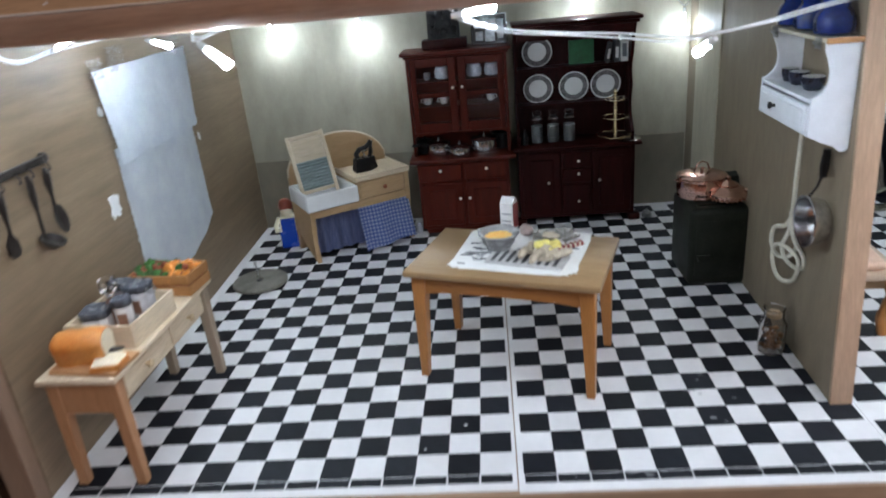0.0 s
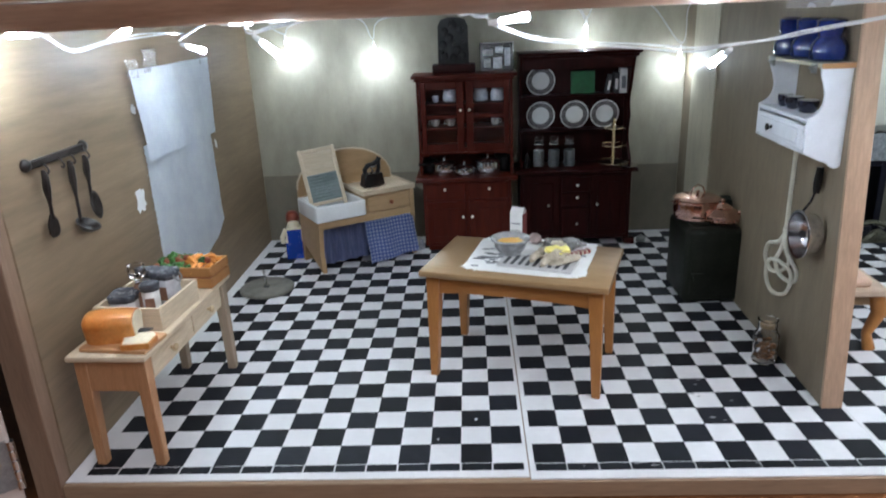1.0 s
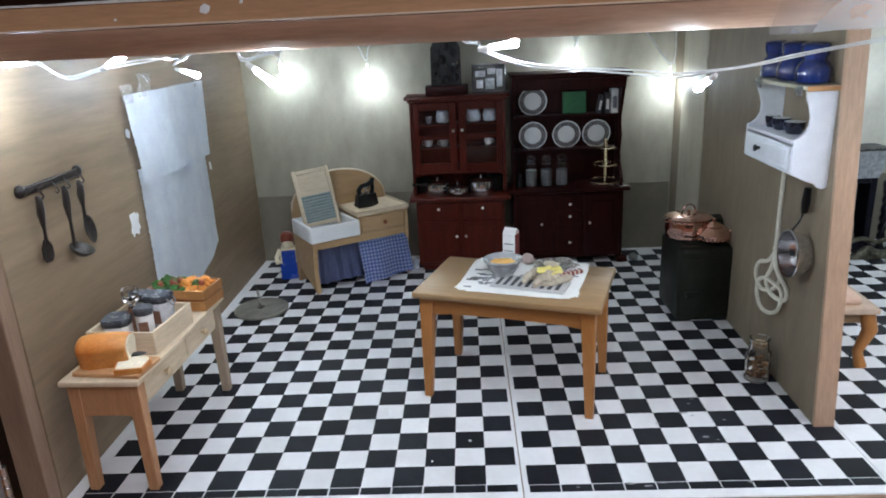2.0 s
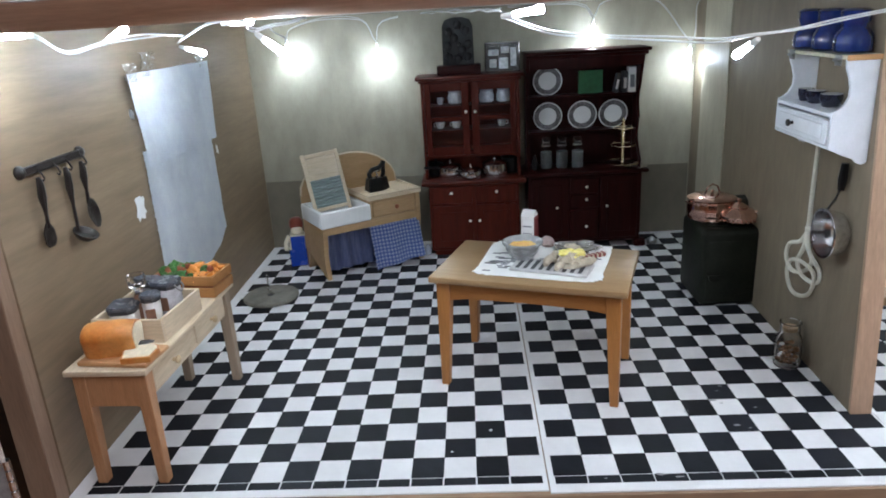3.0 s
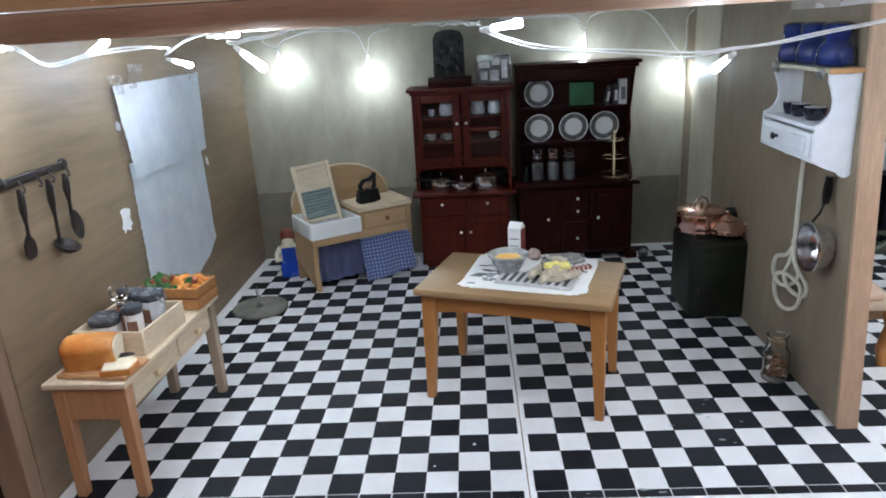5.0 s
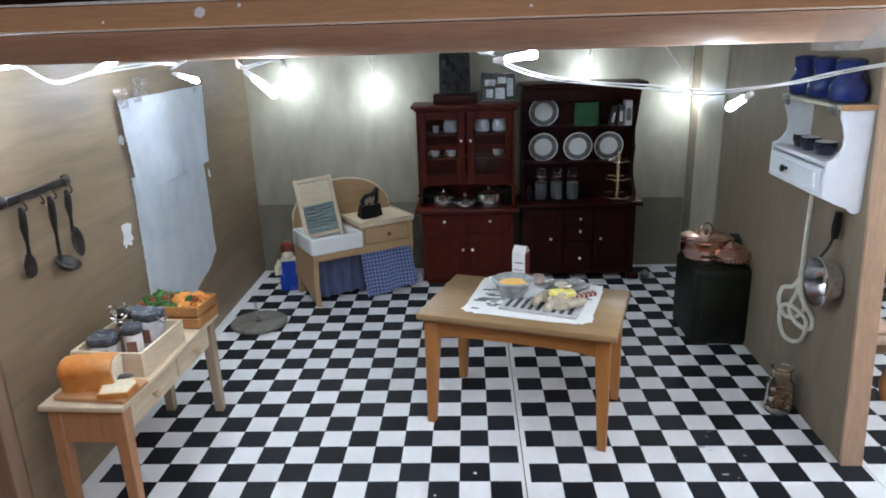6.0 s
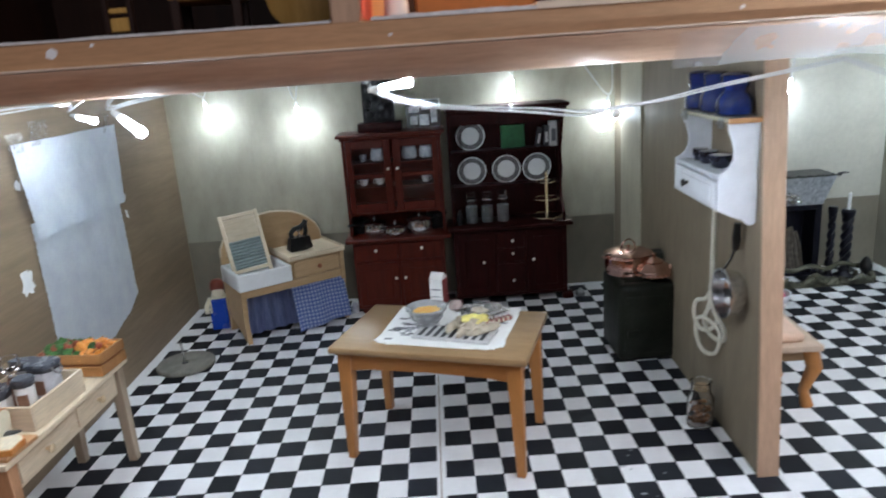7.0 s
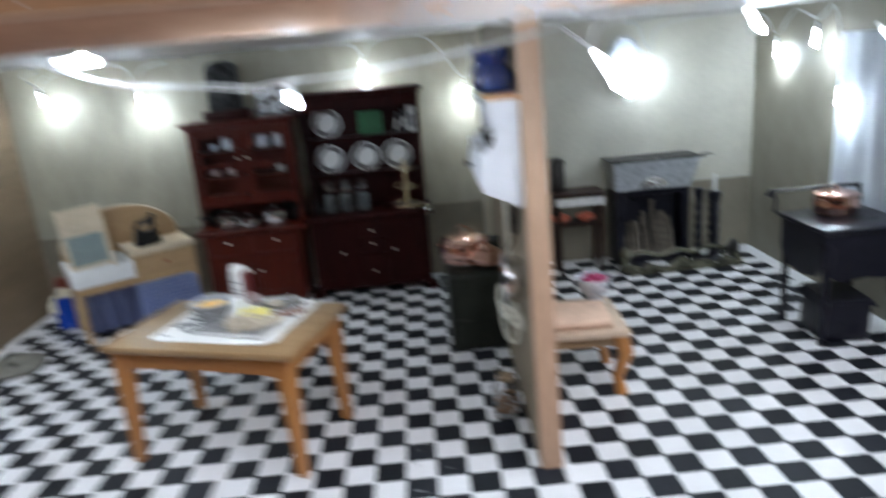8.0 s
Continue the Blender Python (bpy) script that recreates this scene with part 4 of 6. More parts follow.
utensil("soup_ladle", 44.5, 17, 30, "ladle", "brown-black iron ladle hanging on the rail")
utensil("serving_spoon", 58.5, 13, 20, "spoon", "brown-black iron serving spoon hanging on the rail")

# ---- on the side table ----
ST = 63.3
board = thing("bread_board", "orange wooden bread board on the side table", "bread board", (-163.8, 11.8, ST), -7)
bm = B()
bx(bm, -17.5, 17.5, -10, 10, 0, 2.2, 0.5)
part("board", bm, BOARD, board)


def loaf_section(w, h):
    pts = []
    for a in np.linspace(-0.35, math.pi + 0.35, 15):
        pts.append((w * 0.5 * math.cos(a) * 1.04, h * 0.62 + h * 0.4 * math.sin(a)))
    return [(-w * 0.42, 0)] + pts[::-1] + [(w * 0.42, 0)]


loaf = thing("bread_loaf", "golden crusty bread loaf with a cut end", "bread", (-171.5, 14.2, ST + 2.3), 9)
bm = B()
sec = loaf_section(16.5, 14.6)
rings = []
for x, k in ((-9.6, 0.55), (-9.2, 0.78), (-8.2, 0.92), (-6.5, 0.985), (-3, 1.02), (1, 1.0), (5, 1.02), (9, 0.99), (13, 0.93), (14.2, 0.88)):
    rings.append([bm.verts.new((x, y * k, 8.5 + (z - 8.5) * k)) for y, z in sec])
for lo_, hi_ in zip(rings, rings[1:]):
    for i in range(len(sec)):
        bm.faces.new((lo_[i], lo_[(i + 1) % len(sec)], hi_[(i + 1) % len(sec)], hi_[i]))
bm.faces.new(rings[0])
bm.faces.new(rings[-1][::-1])
bmesh.ops.recalc_face_normals(bm, faces=bm.faces[:])
for v in bm.verts:
    v.co += 0.5 * noise.noise_vector(v.co * 0.15)
part("crust", bm, CRUST, loaf)
bm = B()
prism(bm, [(x * 0.82, 1.6 + z * 0.8) for x, z in sec], "x", 14.2, 14.6)
part("cut_face", bm, CRUMB, loaf)
slice_ = thing("bread_slice", "cut slice of white bread lying on the board", "bread", (-153.8, 9.6, ST + 2.4), 8)
bm = B()
prism(bm, [(x * 0.95, z - 9) for x, z in sec], "z", 0, 2.6)
part("crust", bm, CRUST, slice_)
bm = B()
prism(bm, [(x * 0.85, (z - 9) * 0.9) for x, z in sec], "z", 2.5, 2.9)
part("crumb", bm, CRUMB, slice_)
bm = B()
ball(bm, (0, 0, 0), (5.5, 2.6, 0.5), 2)
solid("butter_knife_blade", bm, PEWTER, "dark oval blade lying on the bread slice", "knife", (-155.5, 16, ST + 5.6), (0, 0, 12))

tray = thing("wooden_tray", "pale open wooden tray holding jars and bottles", "tray", (-166.4, 47.6, ST), -5)
bm = B()
bx(bm, -17.5, 17.5, -19, 19, 0, 1.6)
part("base", bm, PALE_PINE, tray)
for a in ((-18.5, 18.5, -20.5, -19, 0), (-18.5, 18.5, 19, 20.5, 0), (-18.5, -17, -19, 19, 0), (17, 18.5, -19, 19, 0)):
    bm = B()
    bx(bm, a[0], a[1], a[2], a[3], 0, 12.5, 0.3)
    part("side", bm, PALE_PINE_X if a[2] < -20 else PALE_PINE, tray)


def canister(x, y, w, d, h, label, rz=0, body=JAR_WHITE, clasp=False):
    """A jar with chamfered corners and an overhanging lid."""
    def octagon(k):
        u, v, c = w / 2 + k, d / 2 + k, 2.6
        return [(-u + c, -v), (u - c, -v), (u, -v + c), (u, v - c), (u - c, v), (-u + c, v), (-u, v - c), (-u, -v + c)]
    th = thing("storage_jar", label, "jar", (x, y, ST + 1.7), rz, group="jars in the tray")
    bm = B()
    prism(bm, octagon(0), "z", 0, h)
    bmesh.ops.bevel(bm, geom=bm.edges[:], offset=0.4, segments=1, affect="EDGES")
    part("body", bm, body, th)
    bm = B()
    prism(bm, octagon(0.7), "z", h, h + 2.4)
    bmesh.ops.bevel(bm, geom=bm.edges[:], offset=0.6, segments=2, affect="EDGES")
    part("lid", bm, SLATE, th, "slate-grey lid")
    bm = B()
    prism(bm, octagon(0.3), "z", h - 1.6, h - 0.1)
    part("seal", bm, DARK_PRINT, th, "dark rubber seal")
    bm = B()
    bx(bm, -w * 0.28, w * 0.28, -d / 2 - 0.25, -d / 2 + 0.2, h * 0.3, h * 0.7)
    part("label", bm, LABEL_BROWN, th, "brown paper label")
    if clasp:
        bm = B()
        tube(bm, [(w / 2, -3, h + 1), (w / 2 + 2.0, -2.6, h - 2), (w / 2 + 2.2, 0, h - 4), (w / 2 + 2.0, 2.6, h - 2), (w / 2, 3, h + 1)], 0.45, 6)
        part("clasp", bm, STEEL, th, "wire clasp")


canister(-175.5, 41.5, 13, 14, 11.5, "low white jar with slate-grey lid in tray", 6)
canister(-161, 41.5, 8.5, 8.5, 16.5, "narrow white jar with brown label in tray", 12)
canister(-158.5, 55, 13, 12, 18.5, "grey-white jar with slate lid and wire clasp", -8, JAR_GREY, True)
canister(-171, 60.5, 13, 9, 17.5, "taller grey-white jar with slate lid behind", 4, JAR_GREY)
bm = B()
lathe(bm, [(4.2, 0), (4.8, 1), (4.8, 11), (3.0, 14), (2.2, 16)], (0, 0, 0), 18)
bottle = thing("glass_bottle", "dark-filled bottle with flared clear glass stopper", "bottle", (-170, 48.5, ST + 1.7), 0, group="jars in the tray")
part("body", bm, LABEL_BROWN, bottle, "dark brown contents")
bm = B()
lathe(bm, [(2.0, 16), (1.9, 18), (4.2, 20), (4.8, 24), (4.2, 26.5), (3.4, 26.5), (3.6, 23), (1.2, 20.5), (0.4, 20)], (0, 0, 0), 18)
part("stopper", bm, GLASS, bottle, "clear glass stopper")

crate = thing("vegetable_crate", "orange-brown slatted crate filled with vegetables", "crate", (-161.5, 94.6, ST), -7)
bm = B()
bx(bm, -17.5, 17.5, -10.2, 10.2, 0, 1.4)
part("base", bm, CRATE, crate)
for z0, z1 in ((0.6, 6.4), (7.4, 13)):
    for a in ((-19, 19, -11.6, -10.2), (-19, 19, 10.2, 11.6), (-19, -17.6, -10.2, 10.2), (17.6, 19, -10.2, 10.2)):
        bm = B()
        bx(bm, a[0], a[1], a[2], a[3], z0, z1, 0.25)
        part("slat", bm, CRATE, crate)
bm = B()
bx(bm, -17, 17, -10, 10, 1.4, 8)
part("filling", bm, BROWNRED, crate, "mound of vegetables below")
rnd = random.Random(4)
for k in range(84):
    x, y = rnd.uniform(-16.0, 15.0), rnd.uniform(-8.8, 8.8)
    z = 10.5 + 6.5 * (1 - abs(y) / 13) + rnd.uniform(-1, 1.5)
    bm = B()
    if x > 2 and rnd.random() < 0.85:
        m_, nm, lab = CARROT, "carrot", "orange carrots in the crate"
        tube(bm, [(-3.4, 0, 0), (-0.4, 0, 0.4), (3.6, 0, 0)], [1.9, 1.7, 0.4], 8)
    elif rnd.random() < 0.68:
        m_, nm, lab = LEAF_GREEN, "green_vegetable", "leafy green vegetable in the crate"
        ball(bm, (0, 0, 0.5), (2.5, 2.3, 2.1), 2, rough=0.8)
    else:
        m_, nm, lab = BROWNRED, "beetroot", "dark red-brown root in the crate"
        ball(bm, (0, 0, 0.3), (2.2, 2.1, 2.0), 2, rough=0.2)
    v = solid(nm, bm, m_, lab, "vegetable", (x - 161.5 + 0.12 * y, y + 94.6 - 0.12 * x, ST + z - 2.2), (rnd.uniform(-20, 20), rnd.uniform(-25, 25), rnd.uniform(0, 360)), group="vegetables in the crate")

# ---- round stone plate and toy figure on the floor ----
disc = thing("stone_disc", "round grey stone plate with a small clear peg", "disc", (-162, 233, 0.2), 0)
bm = B()
lathe(bm, [(20.5, 0), (21.8, 0.8), (22.0, 2.4), (21.0, 3.4), (3.2, 3.6), (3.0, 2.4), (0.2, 2.2)], (0, 0, 0), 48)
part("plate", bm, STONE, disc)
# raised black disc, its colour stands for the shade inside the hole
bm = B()
lathe(bm, [(2.3, 3.62), (2.2, 3.9), (0.2, 3.95)], (0, -2, 0), 14)
part("hole_shade", bm, IRON, disc, "flat dark disc painting the shade of the peg hole")
bm = B()
tube(bm, [(0, -2, 3.7), (-0.4, -1.6, 12), (-1.2, -1.4, 21)], [1.2, 1.0, 1.0], 10)
part("peg", bm, PLASTIC, disc, "clear plastic peg")

bm = B()
bx(bm, -7.5, 7.5, -4, 4, 0, 14, 0.6, m=0)
prism(bm, [(-7.5, 14), (7.5, 14), (5.6, 26), (-5.6, 26)], "y", -4, 4, m=1)
bx(bm, -5.6, 5.6, -4.6, -3.9, 13.8, 24.5, m=0)
tube(bm, [(-6.2, 0, 24.5), (-9.6, -1.5, 19), (-9.4, -5, 14.5)], [2.2, 2.0, 1.8], 8, m=1)
tube(bm, [(6.2, 0, 24.5), (9.6, -1.5, 19), (9.4, -5, 14.5)], [2.2, 2.0, 1.8], 8, m=1)
lathe(bm, [(3.0, 26), (4.6, 27), (4.8, 32), (4.2, 34), (2.5, 34.6)], (0, 0, 0), 18, m=1)
lathe(bm, [(5.2, 30.5), (5.7, 33), (5.2, 36.5), (3.4, 38.5), (0.4, 39)], (0, 0.8, 0), 18, m=2)
bmesh.ops.scale(bm, vec=(1.12, 1.12, 1.15), verts=bm.verts)
solid("toy_figure", bm, [BLUE_PLASTIC, YELLOWED, HAIR], "small plastic toy figure in blue standing by the washstand", "toy figure", (-156, 311, 0.4), (0, 0, 14))

# ---- on the washstand: washboard and iron ----
wb = thing("washboard", "pine washboard with ribbed zinc panel leaning in basin", "washboard", (-114.5, 287, 48.7), 24, rx=-20, ry=-5)
bm = B()
for x in (-16.2, 13.2):
    bx(bm, x, x + 3.2, -1.3, 1.3, 0, 59, 0.4)
part("frame", bm, PALE_PINE_X, wb)
for z0, z1 in ((9, 12), (36, 58)):
    bm = B()
    bx(bm, -13, 13.2, 0.3 if z0 > 20 else -0.9, 1.1, z0, z1 if z0 < 20 else 55, 0.3)
    part("panel", bm, PALE_PINE_X, wb)
bm = B()
bx(bm, -13, 13.2, -1.3, 1.3, 55, 58.5, 0.4)
part("top_rail", bm, PALE_PINE_X, wb)
bm = B()
prof = []
for k in range(9):
    z = 12.2 + 2.65 * k
    prof += [(0.2, z), (-0.2, z + 0.5), (-1.5, z + 0.9), (-1.5, z + 1.9), (-0.2, z + 2.3)]
prof += [(0.2, 36), (0.8, 36), (0.8, 12.2)]
prism(bm, prof, "x", -13, 13.2)
part("ribbed_plate", bm, RIBBED, wb, "grey-green ribbed zinc plate")

iron = thing("flat_iron", "black flat iron with bright handle on drainer", "iron", (-80, 314, 66), 30)
bm = B()
lo = [(-10.5, -6), (-10.5, 6), (3, 6), (12, 0), (3, -6)]
prism(bm, lo, "z", 0, 11.5)
for v in bm.verts:
    if v.co.z > 6:
        v.co.x *= 0.82
        v.co.y *= 0.72
bmesh.ops.bevel(bm, geom=bm.edges[:], offset=0.6, segments=1, affect="EDGES")
part("body", bm, IRON, iron)
bm = B()
tube(bm, [(-6, 0, 11), (-7, 0, 15), (-4, 0, 18.5), (2, 0, 19.5), (6, 0, 22), (7.5, 0, 25)], 2.2, 10)
tube(bm, [(5, 0, 11), (6.5, 0, 15), (6.5, 0, 20), (7, 0, 24.5)], 1.9, 10)
part("handle", bm, IRON, iron)
bm = B()
tube(bm, [(-2, -2, 11), (0, -2, 14.5), (-2, -2, 17), (3, -1, 17.5)], 1.0, 8)
part("latch", bm, CHROME, iron, "bright metal latch")

# ---- glazed dresser: pots, cups, clock, tin ----
def pan(x, y, z, r, h, label, hrz, m, group, lid=True, long_handle=True):
    th = thing("saucepan", label, "saucepan", (x, y, z), hrz, group=group)
    bm = B()
    lathe(bm, [(r * 0.72, 0), (r * 0.93, 0.8), (r, h * 0.35), (r * 1.01, h * 0.6), (r * 0.96, h - 0.8), (r + 0.6, h + 0.3), (r - 0.4, h + 0.3), (r - 0.6, 1.0), (0.2, 0.9)], (0, 0, 0), 24)
    part("body", bm, m, th)
    if lid:
        bm = B()
        lathe(bm, [(r + 0.3, h + 0.35), (r * 0.9, h + 1.3), (r * 0.62, h + 2.3), (1.2, h + 2.9), (0.9, h + 4.2), (1.6, h + 5.2), (0.3, h + 6.0)], (0, 0, 0), 24)
        part("lid", bm, m, th)
    bm = B()
    if long_handle:
        tube(bm, [(r - 0.3, 0, h - 1.5), (r + 5, 0, h + 0.2), (r + 14, 0, h + 1.0)], [1.0, 1.1, 1.4], 8)
        part("handle", bm, IRON if m is PAN_METAL else m, th)
    else:
        for s in (-1, 1):
            bm = B()
            tube(bm, [(s * r, -2.4, h - 2), (s * (r + 2.6), -2.2, h - 1.4), (s * (r + 2.6), 2.2, h - 1.4), (s * r, 2.4, h - 2)], 0.6, 6)
            part("handle", bm, m, th)
    return th


pan(-16, 334, 69.9, 10.6, 10.5, "polished saucepan with lid on dresser counter", 205, PAN_METAL, "pans on the dresser")
pan(2.5, 327, 69.9, 9.4, 7.4, "small polished colander pan on dresser counter", 185, PAN_METAL, "pans on the dresser")
pan(24, 332, 69.9, 11.6, 12.2, "large polished saucepan with lid on counter", 20, PAN_METAL, "pans on the dresser")
pan(-29, 344.5, 69.9, 8.2, 9.5, "black iron pot with lid at back of counter", 90, IRON, "pots behind the pans", long_handle=False)
pan(39, 345, 69.9, 8.6, 14.0, "tall black iron pot with lid at back of counter", 90, IRON, "pots behind the pans", long_handle=False)


def cup(x, y, z, r, h, m, label, name="cup", rz=0, group="crockery behind the glass", lining=False):
    th = thing(name, label, "cup", (x, y, z), rz, group=group)
    bm = B()
    lathe(bm, [(r * 0.6, 0), (r * 0.75, 0.5), (r, h * 0.6), (r, h), (r - 0.5, h), (r - 0.6, h * 0.6), (0.2, 0.9)], (0, 0, 0), 16)
    part("bowl", bm, m, th)
    bm = B()
    tube(bm, [(r - 0.2, 0, h * 0.8), (r + 1.8, 0, h * 0.75), (r + 1.8, 0, h * 0.35), (r * 0.85, 0, h * 0.3)], 0.5, 6)
    part("handle", bm, m, th)
    if lining:
        bm = B()
        lathe(bm, [(r - 0.15, h + 0.12), (r - 0.75, h + 0.1), (r * 0.8, h * 0.5), (0.2, 1.4)], (0, 0, 0), 16)
        part("lining", bm, CERAMIC, th, "white enamel lining")


PATTERNED = mat("blue_sprig_china", (0.70, 0.71, 0.74), 0.25, var=0.5, size=4, bump=0.0, col2=(0.42, 0.46, 0.55))
for x in (-23, -8.5):
    cup(x, 345, 112.4, 4.2, 6.2, CERAMIC, "white china cup on a dresser shelf", rz=200)
cup(32, 345, 112.4, 3.8, 6.2, CERAMIC, "white china cup on a dresser shelf", rz=-20)
cup(-22, 346, 133.4, 3.0, 6.0, PATTERNED, "sprigged china cup on the upper shelf", rz=100)
for x, w, h in ((-8.5, 13.5, 12.2), (19, 13.5, 12.2), (34, 12.5, 12.2)):
    bm = B()
    lathe(bm, [(w * 0.3, 0), (w * 0.48, 1.5), (w * 0.5, h * 0.55), (w * 0.4, h * 0.85), (w * 0.5, h), (w * 0.42, h), (w * 0.3, h * 0.8), (0.2, 1.5)], (0, 0, 0), 18)
    solid("china_pot", bm, PATTERNED, "white china pot with grey-blue sprigs", "pot", (x, 345, 133.4), group="crockery behind the glass")

clock = thing("mantel_clock", "dark carved ornament on a block base", "ornament", (-4, 342, 159.4), 0)
bm = B()
bx(bm, -19, 19, -9, 9, 0, 8, 1.2, seg=2)
part("base", bm, MAHOGANY_DK, clock)
bm = B()
prof = [(-13.5, 8), (13.5, 8), (13, 40), (10.5, 45), (4, 47), (-4, 47), (-10.5, 45), (-13, 40)]
prism(bm, prof, "y", -5, 5)
part("body", bm, IRON, clock)
rnd = random.Random(2)
for x, z in ((-8, 14), (0, 13), (8, 15), (-9, 24), (9, 25), (-7, 35), (7, 36), (0, 41), (-3, 30), (4, 20)):
    bm = B()
    ball(bm, (x, -5, z), (3.6, 1.6, 3.9), 2, rough=0.4)
    part("carving", bm, IRON, clock)
bm = B()
ball(bm, (1, -6.2, 25), (1.8, 1.2, 1.8), 2)
part("boss", bm, PEWTER, clock)

frame_box = thing("silver_box", "silvery engraved tin standing on the dresser top", "tin", (34, 342, 159.4), -6)
bm = B()
bx(bm, -15, 15, -4, 6, 0, 25, 0.6)
part("case", bm, CHROME, frame_box)
for x0, x1, z0, z1 in ((-12, -3, 14, 19), (-1, 6, 16, 21), (-11, -5, 4, 11), (-3, 5, 3, 12), (7, 12, 5, 20)):
    bm = B()
    bx(bm, x0, x1, -4.5, -3.8, z0, z1, 0.2)
    part("relief", bm, SILVER_FOIL, frame_box)

# ---- open dresser: plates, books, jars, stand ----
def plate(x, y, z, r, tilt):
    th = thing("china_plate", "white china plate with dark patterned rim", "plate", (x, y, z), 0, group="plates on the dresser", rx=tilt)
    bm = B()
    lathe(bm, [(r * 0.6, 0.9), (r * 0.62, 0.3), (r * 0.68, -0.1), (r * 0.96, -0.9), (r, -0.7), (r, -0.2), (r * 0.62, 1.3), (0.3, 1.3)], (0, 0, 0), 36, axis="y")
    part("rim", bm, PLATE_BAND, th, "dark patterned rim")
    bm = B()
    lathe(bm, [(r * 0.64, -0.25), (r * 0.6, 0.5), (0.3, 0.55)], (0, 0, 0), 36, axis="y")
    part("well", bm, CERAMIC, th)
    bm = B()
    tube(bm, [(r * math.cos(a), -0.6, r * math.sin(a)) for a in np.linspace(0, 2 * math.pi, 37)[:-1]], 0.62, 6, closed=True)
    part("edge", bm, CERAMIC, th, "white edge line")


for x, z in ((74, 148.2), (74, 116.9), (105, 116.9), (132.5, 116.9)):
    plate(x, 355.5, z, 12.5, 8)
bm = B()
bx(bm, -10.5, 10.5, -2, 2, 0, 20, 0.3)
green = solid("green_box", bm, GREEN, "dark green card box standing on the dresser shelf", "box", (111.5, 352, 135.8), (-4, 0, 0))
for x, w, h, m_, r_ in ((132.6, 3.6, 16.5, DARK_PRINT, 18), (140.5, 4.6, 18, DARK_PRINT, 2), (147, 6.6, 21.5, JAR_WHITE, -1)):
    th = thing("small_book", "small bound book standing on the dresser shelf", "book", (x, 350, 135.8), 0, group="books on the dresser", ry=r_ * 0.6)
    bm = B()
    bx(bm, -w / 2, w / 2, -4, 5, 0, h, 0.4)
    part("cover", bm, m_, th)
    bm = B()
    bx(bm, -w * 0.28, w * 0.28, -4.25, -3.9, h * 0.2, h * 0.7)
    part("spine_label", bm, JAR_WHITE if m_ is not JAR_WHITE else GREY_PRINT, th)
SALT = mat("grey_grains", (0.11, 0.115, 0.115), 0.8, var=0.4, size=1.5, bump=0.5)
for x, k in ((71, 0), (85, 1), (99, 2)):
    th = thing("glass_jar", "lidded glass jar of grey grains on the dresser", "jar", (x, 341, 72.4), 0, group="glass jars on the dresser")
    bm = B()
    lathe(bm, [(4.9, 0.4), (5.1, 1), (5.1, 15), (0.2, 15.4 - k)], (0, 0, 0), 20)
    part("contents", bm, SALT, th)
    bm = B()
    lathe(bm, [(5.6, 0), (5.8, 1), (5.8, 16), (4.0, 18.5), (4.0, 19.5), (0.3, 19.6)], (0, 0, 0), 20)
    part("glass", bm, PANE, th).visible_shadow = False
    bm = B()
    lathe(bm, [(4.3, 19.6), (4.8, 20.4), (4.4, 22), (2.2, 23), (3.9, 24.5), (4.2, 26.5), (2.4, 28), (0.3, 28.2)], (0, 0, 0), 20)
    part("stopper", bm, GLASS, th, "clear glass stopper")
bm = B()
lathe(bm, [(2.6, 0), (2.9, 6), (1.6, 10), (1.2, 13), (0.2, 13.5)], (0, 0, 0), 14)
solid("dark_bottle", bm, IRON, "small dark bottle at the edge of the counter", "bottle", (60, 336, 72.4))
stand = thing("tiered_stand", "gilt three-tier cake stand with glass plates", "cake stand", (137, 333, 72.4), 0)
bm = B()
prof = [(1.6, 2)]
for k in range(15):
    z = 3 + 2.6 * k
    prof += [(0.9, z), (2.0, z + 1.3)]
prof += [(0.2, 43.5)]
lathe(bm, prof, (0, 0, 0), 12)
part("stem", bm, GOLD, stand)
for z, r in ((3.0, 14.2), (18.5, 11.0), (33.5, 8.2)):
    bm = B()
    lathe(bm, [(r * 0.9, z), (r, z + 1.2), (r - 0.4, z + 1.4), (r * 0.86, z + 0.7), (1.0, z + 0.7)], (0, 0, 0), 32)
    d = part("tier", bm, PANE, stand, "clear glass tier")
    bm = B()
    tube(bm, [(r * math.cos(a), r * math.sin(a), z + 1.2 + 0.3 * math.sin(a * 10)) for a in np.linspace(0, 2 * math.pi, 33)[:-1]], 0.45, 6, closed=True)
    part("rim", bm, GOLD, d, "gilt rim")
bm = B()
lathe(bm, [(9, 0), (9.6, 0.8), (9.2, 1.1), (0.3, 0.6)], (0, 0, 0), 24)
solid("small_dish", bm, CHROME, "flat polished dish on the counter end", "dish", (149, 330, 72.4))
bm = B()
lathe(bm, [(4, 0), (4.5, 1.5), (4.2, 4), (1.0, 6.5), (0.2, 7)], (0, 0, 0), 18)
solid("tiny_pot", bm, STEEL, "tiny dull metal pot on the floor", "pot", (165, 330, 0.4))
bm = B()
lathe(bm, [(3, 0), (3.4, 1), (3.4, 5), (2.2, 7.5), (1.4, 9), (0.2, 9.4)], (0, 0, 0), 14)
solid("tiny_bottle", bm, PATTERNED, "tiny pale bottle on the floor beside dresser", "bottle", (-40, 326, 0.4))

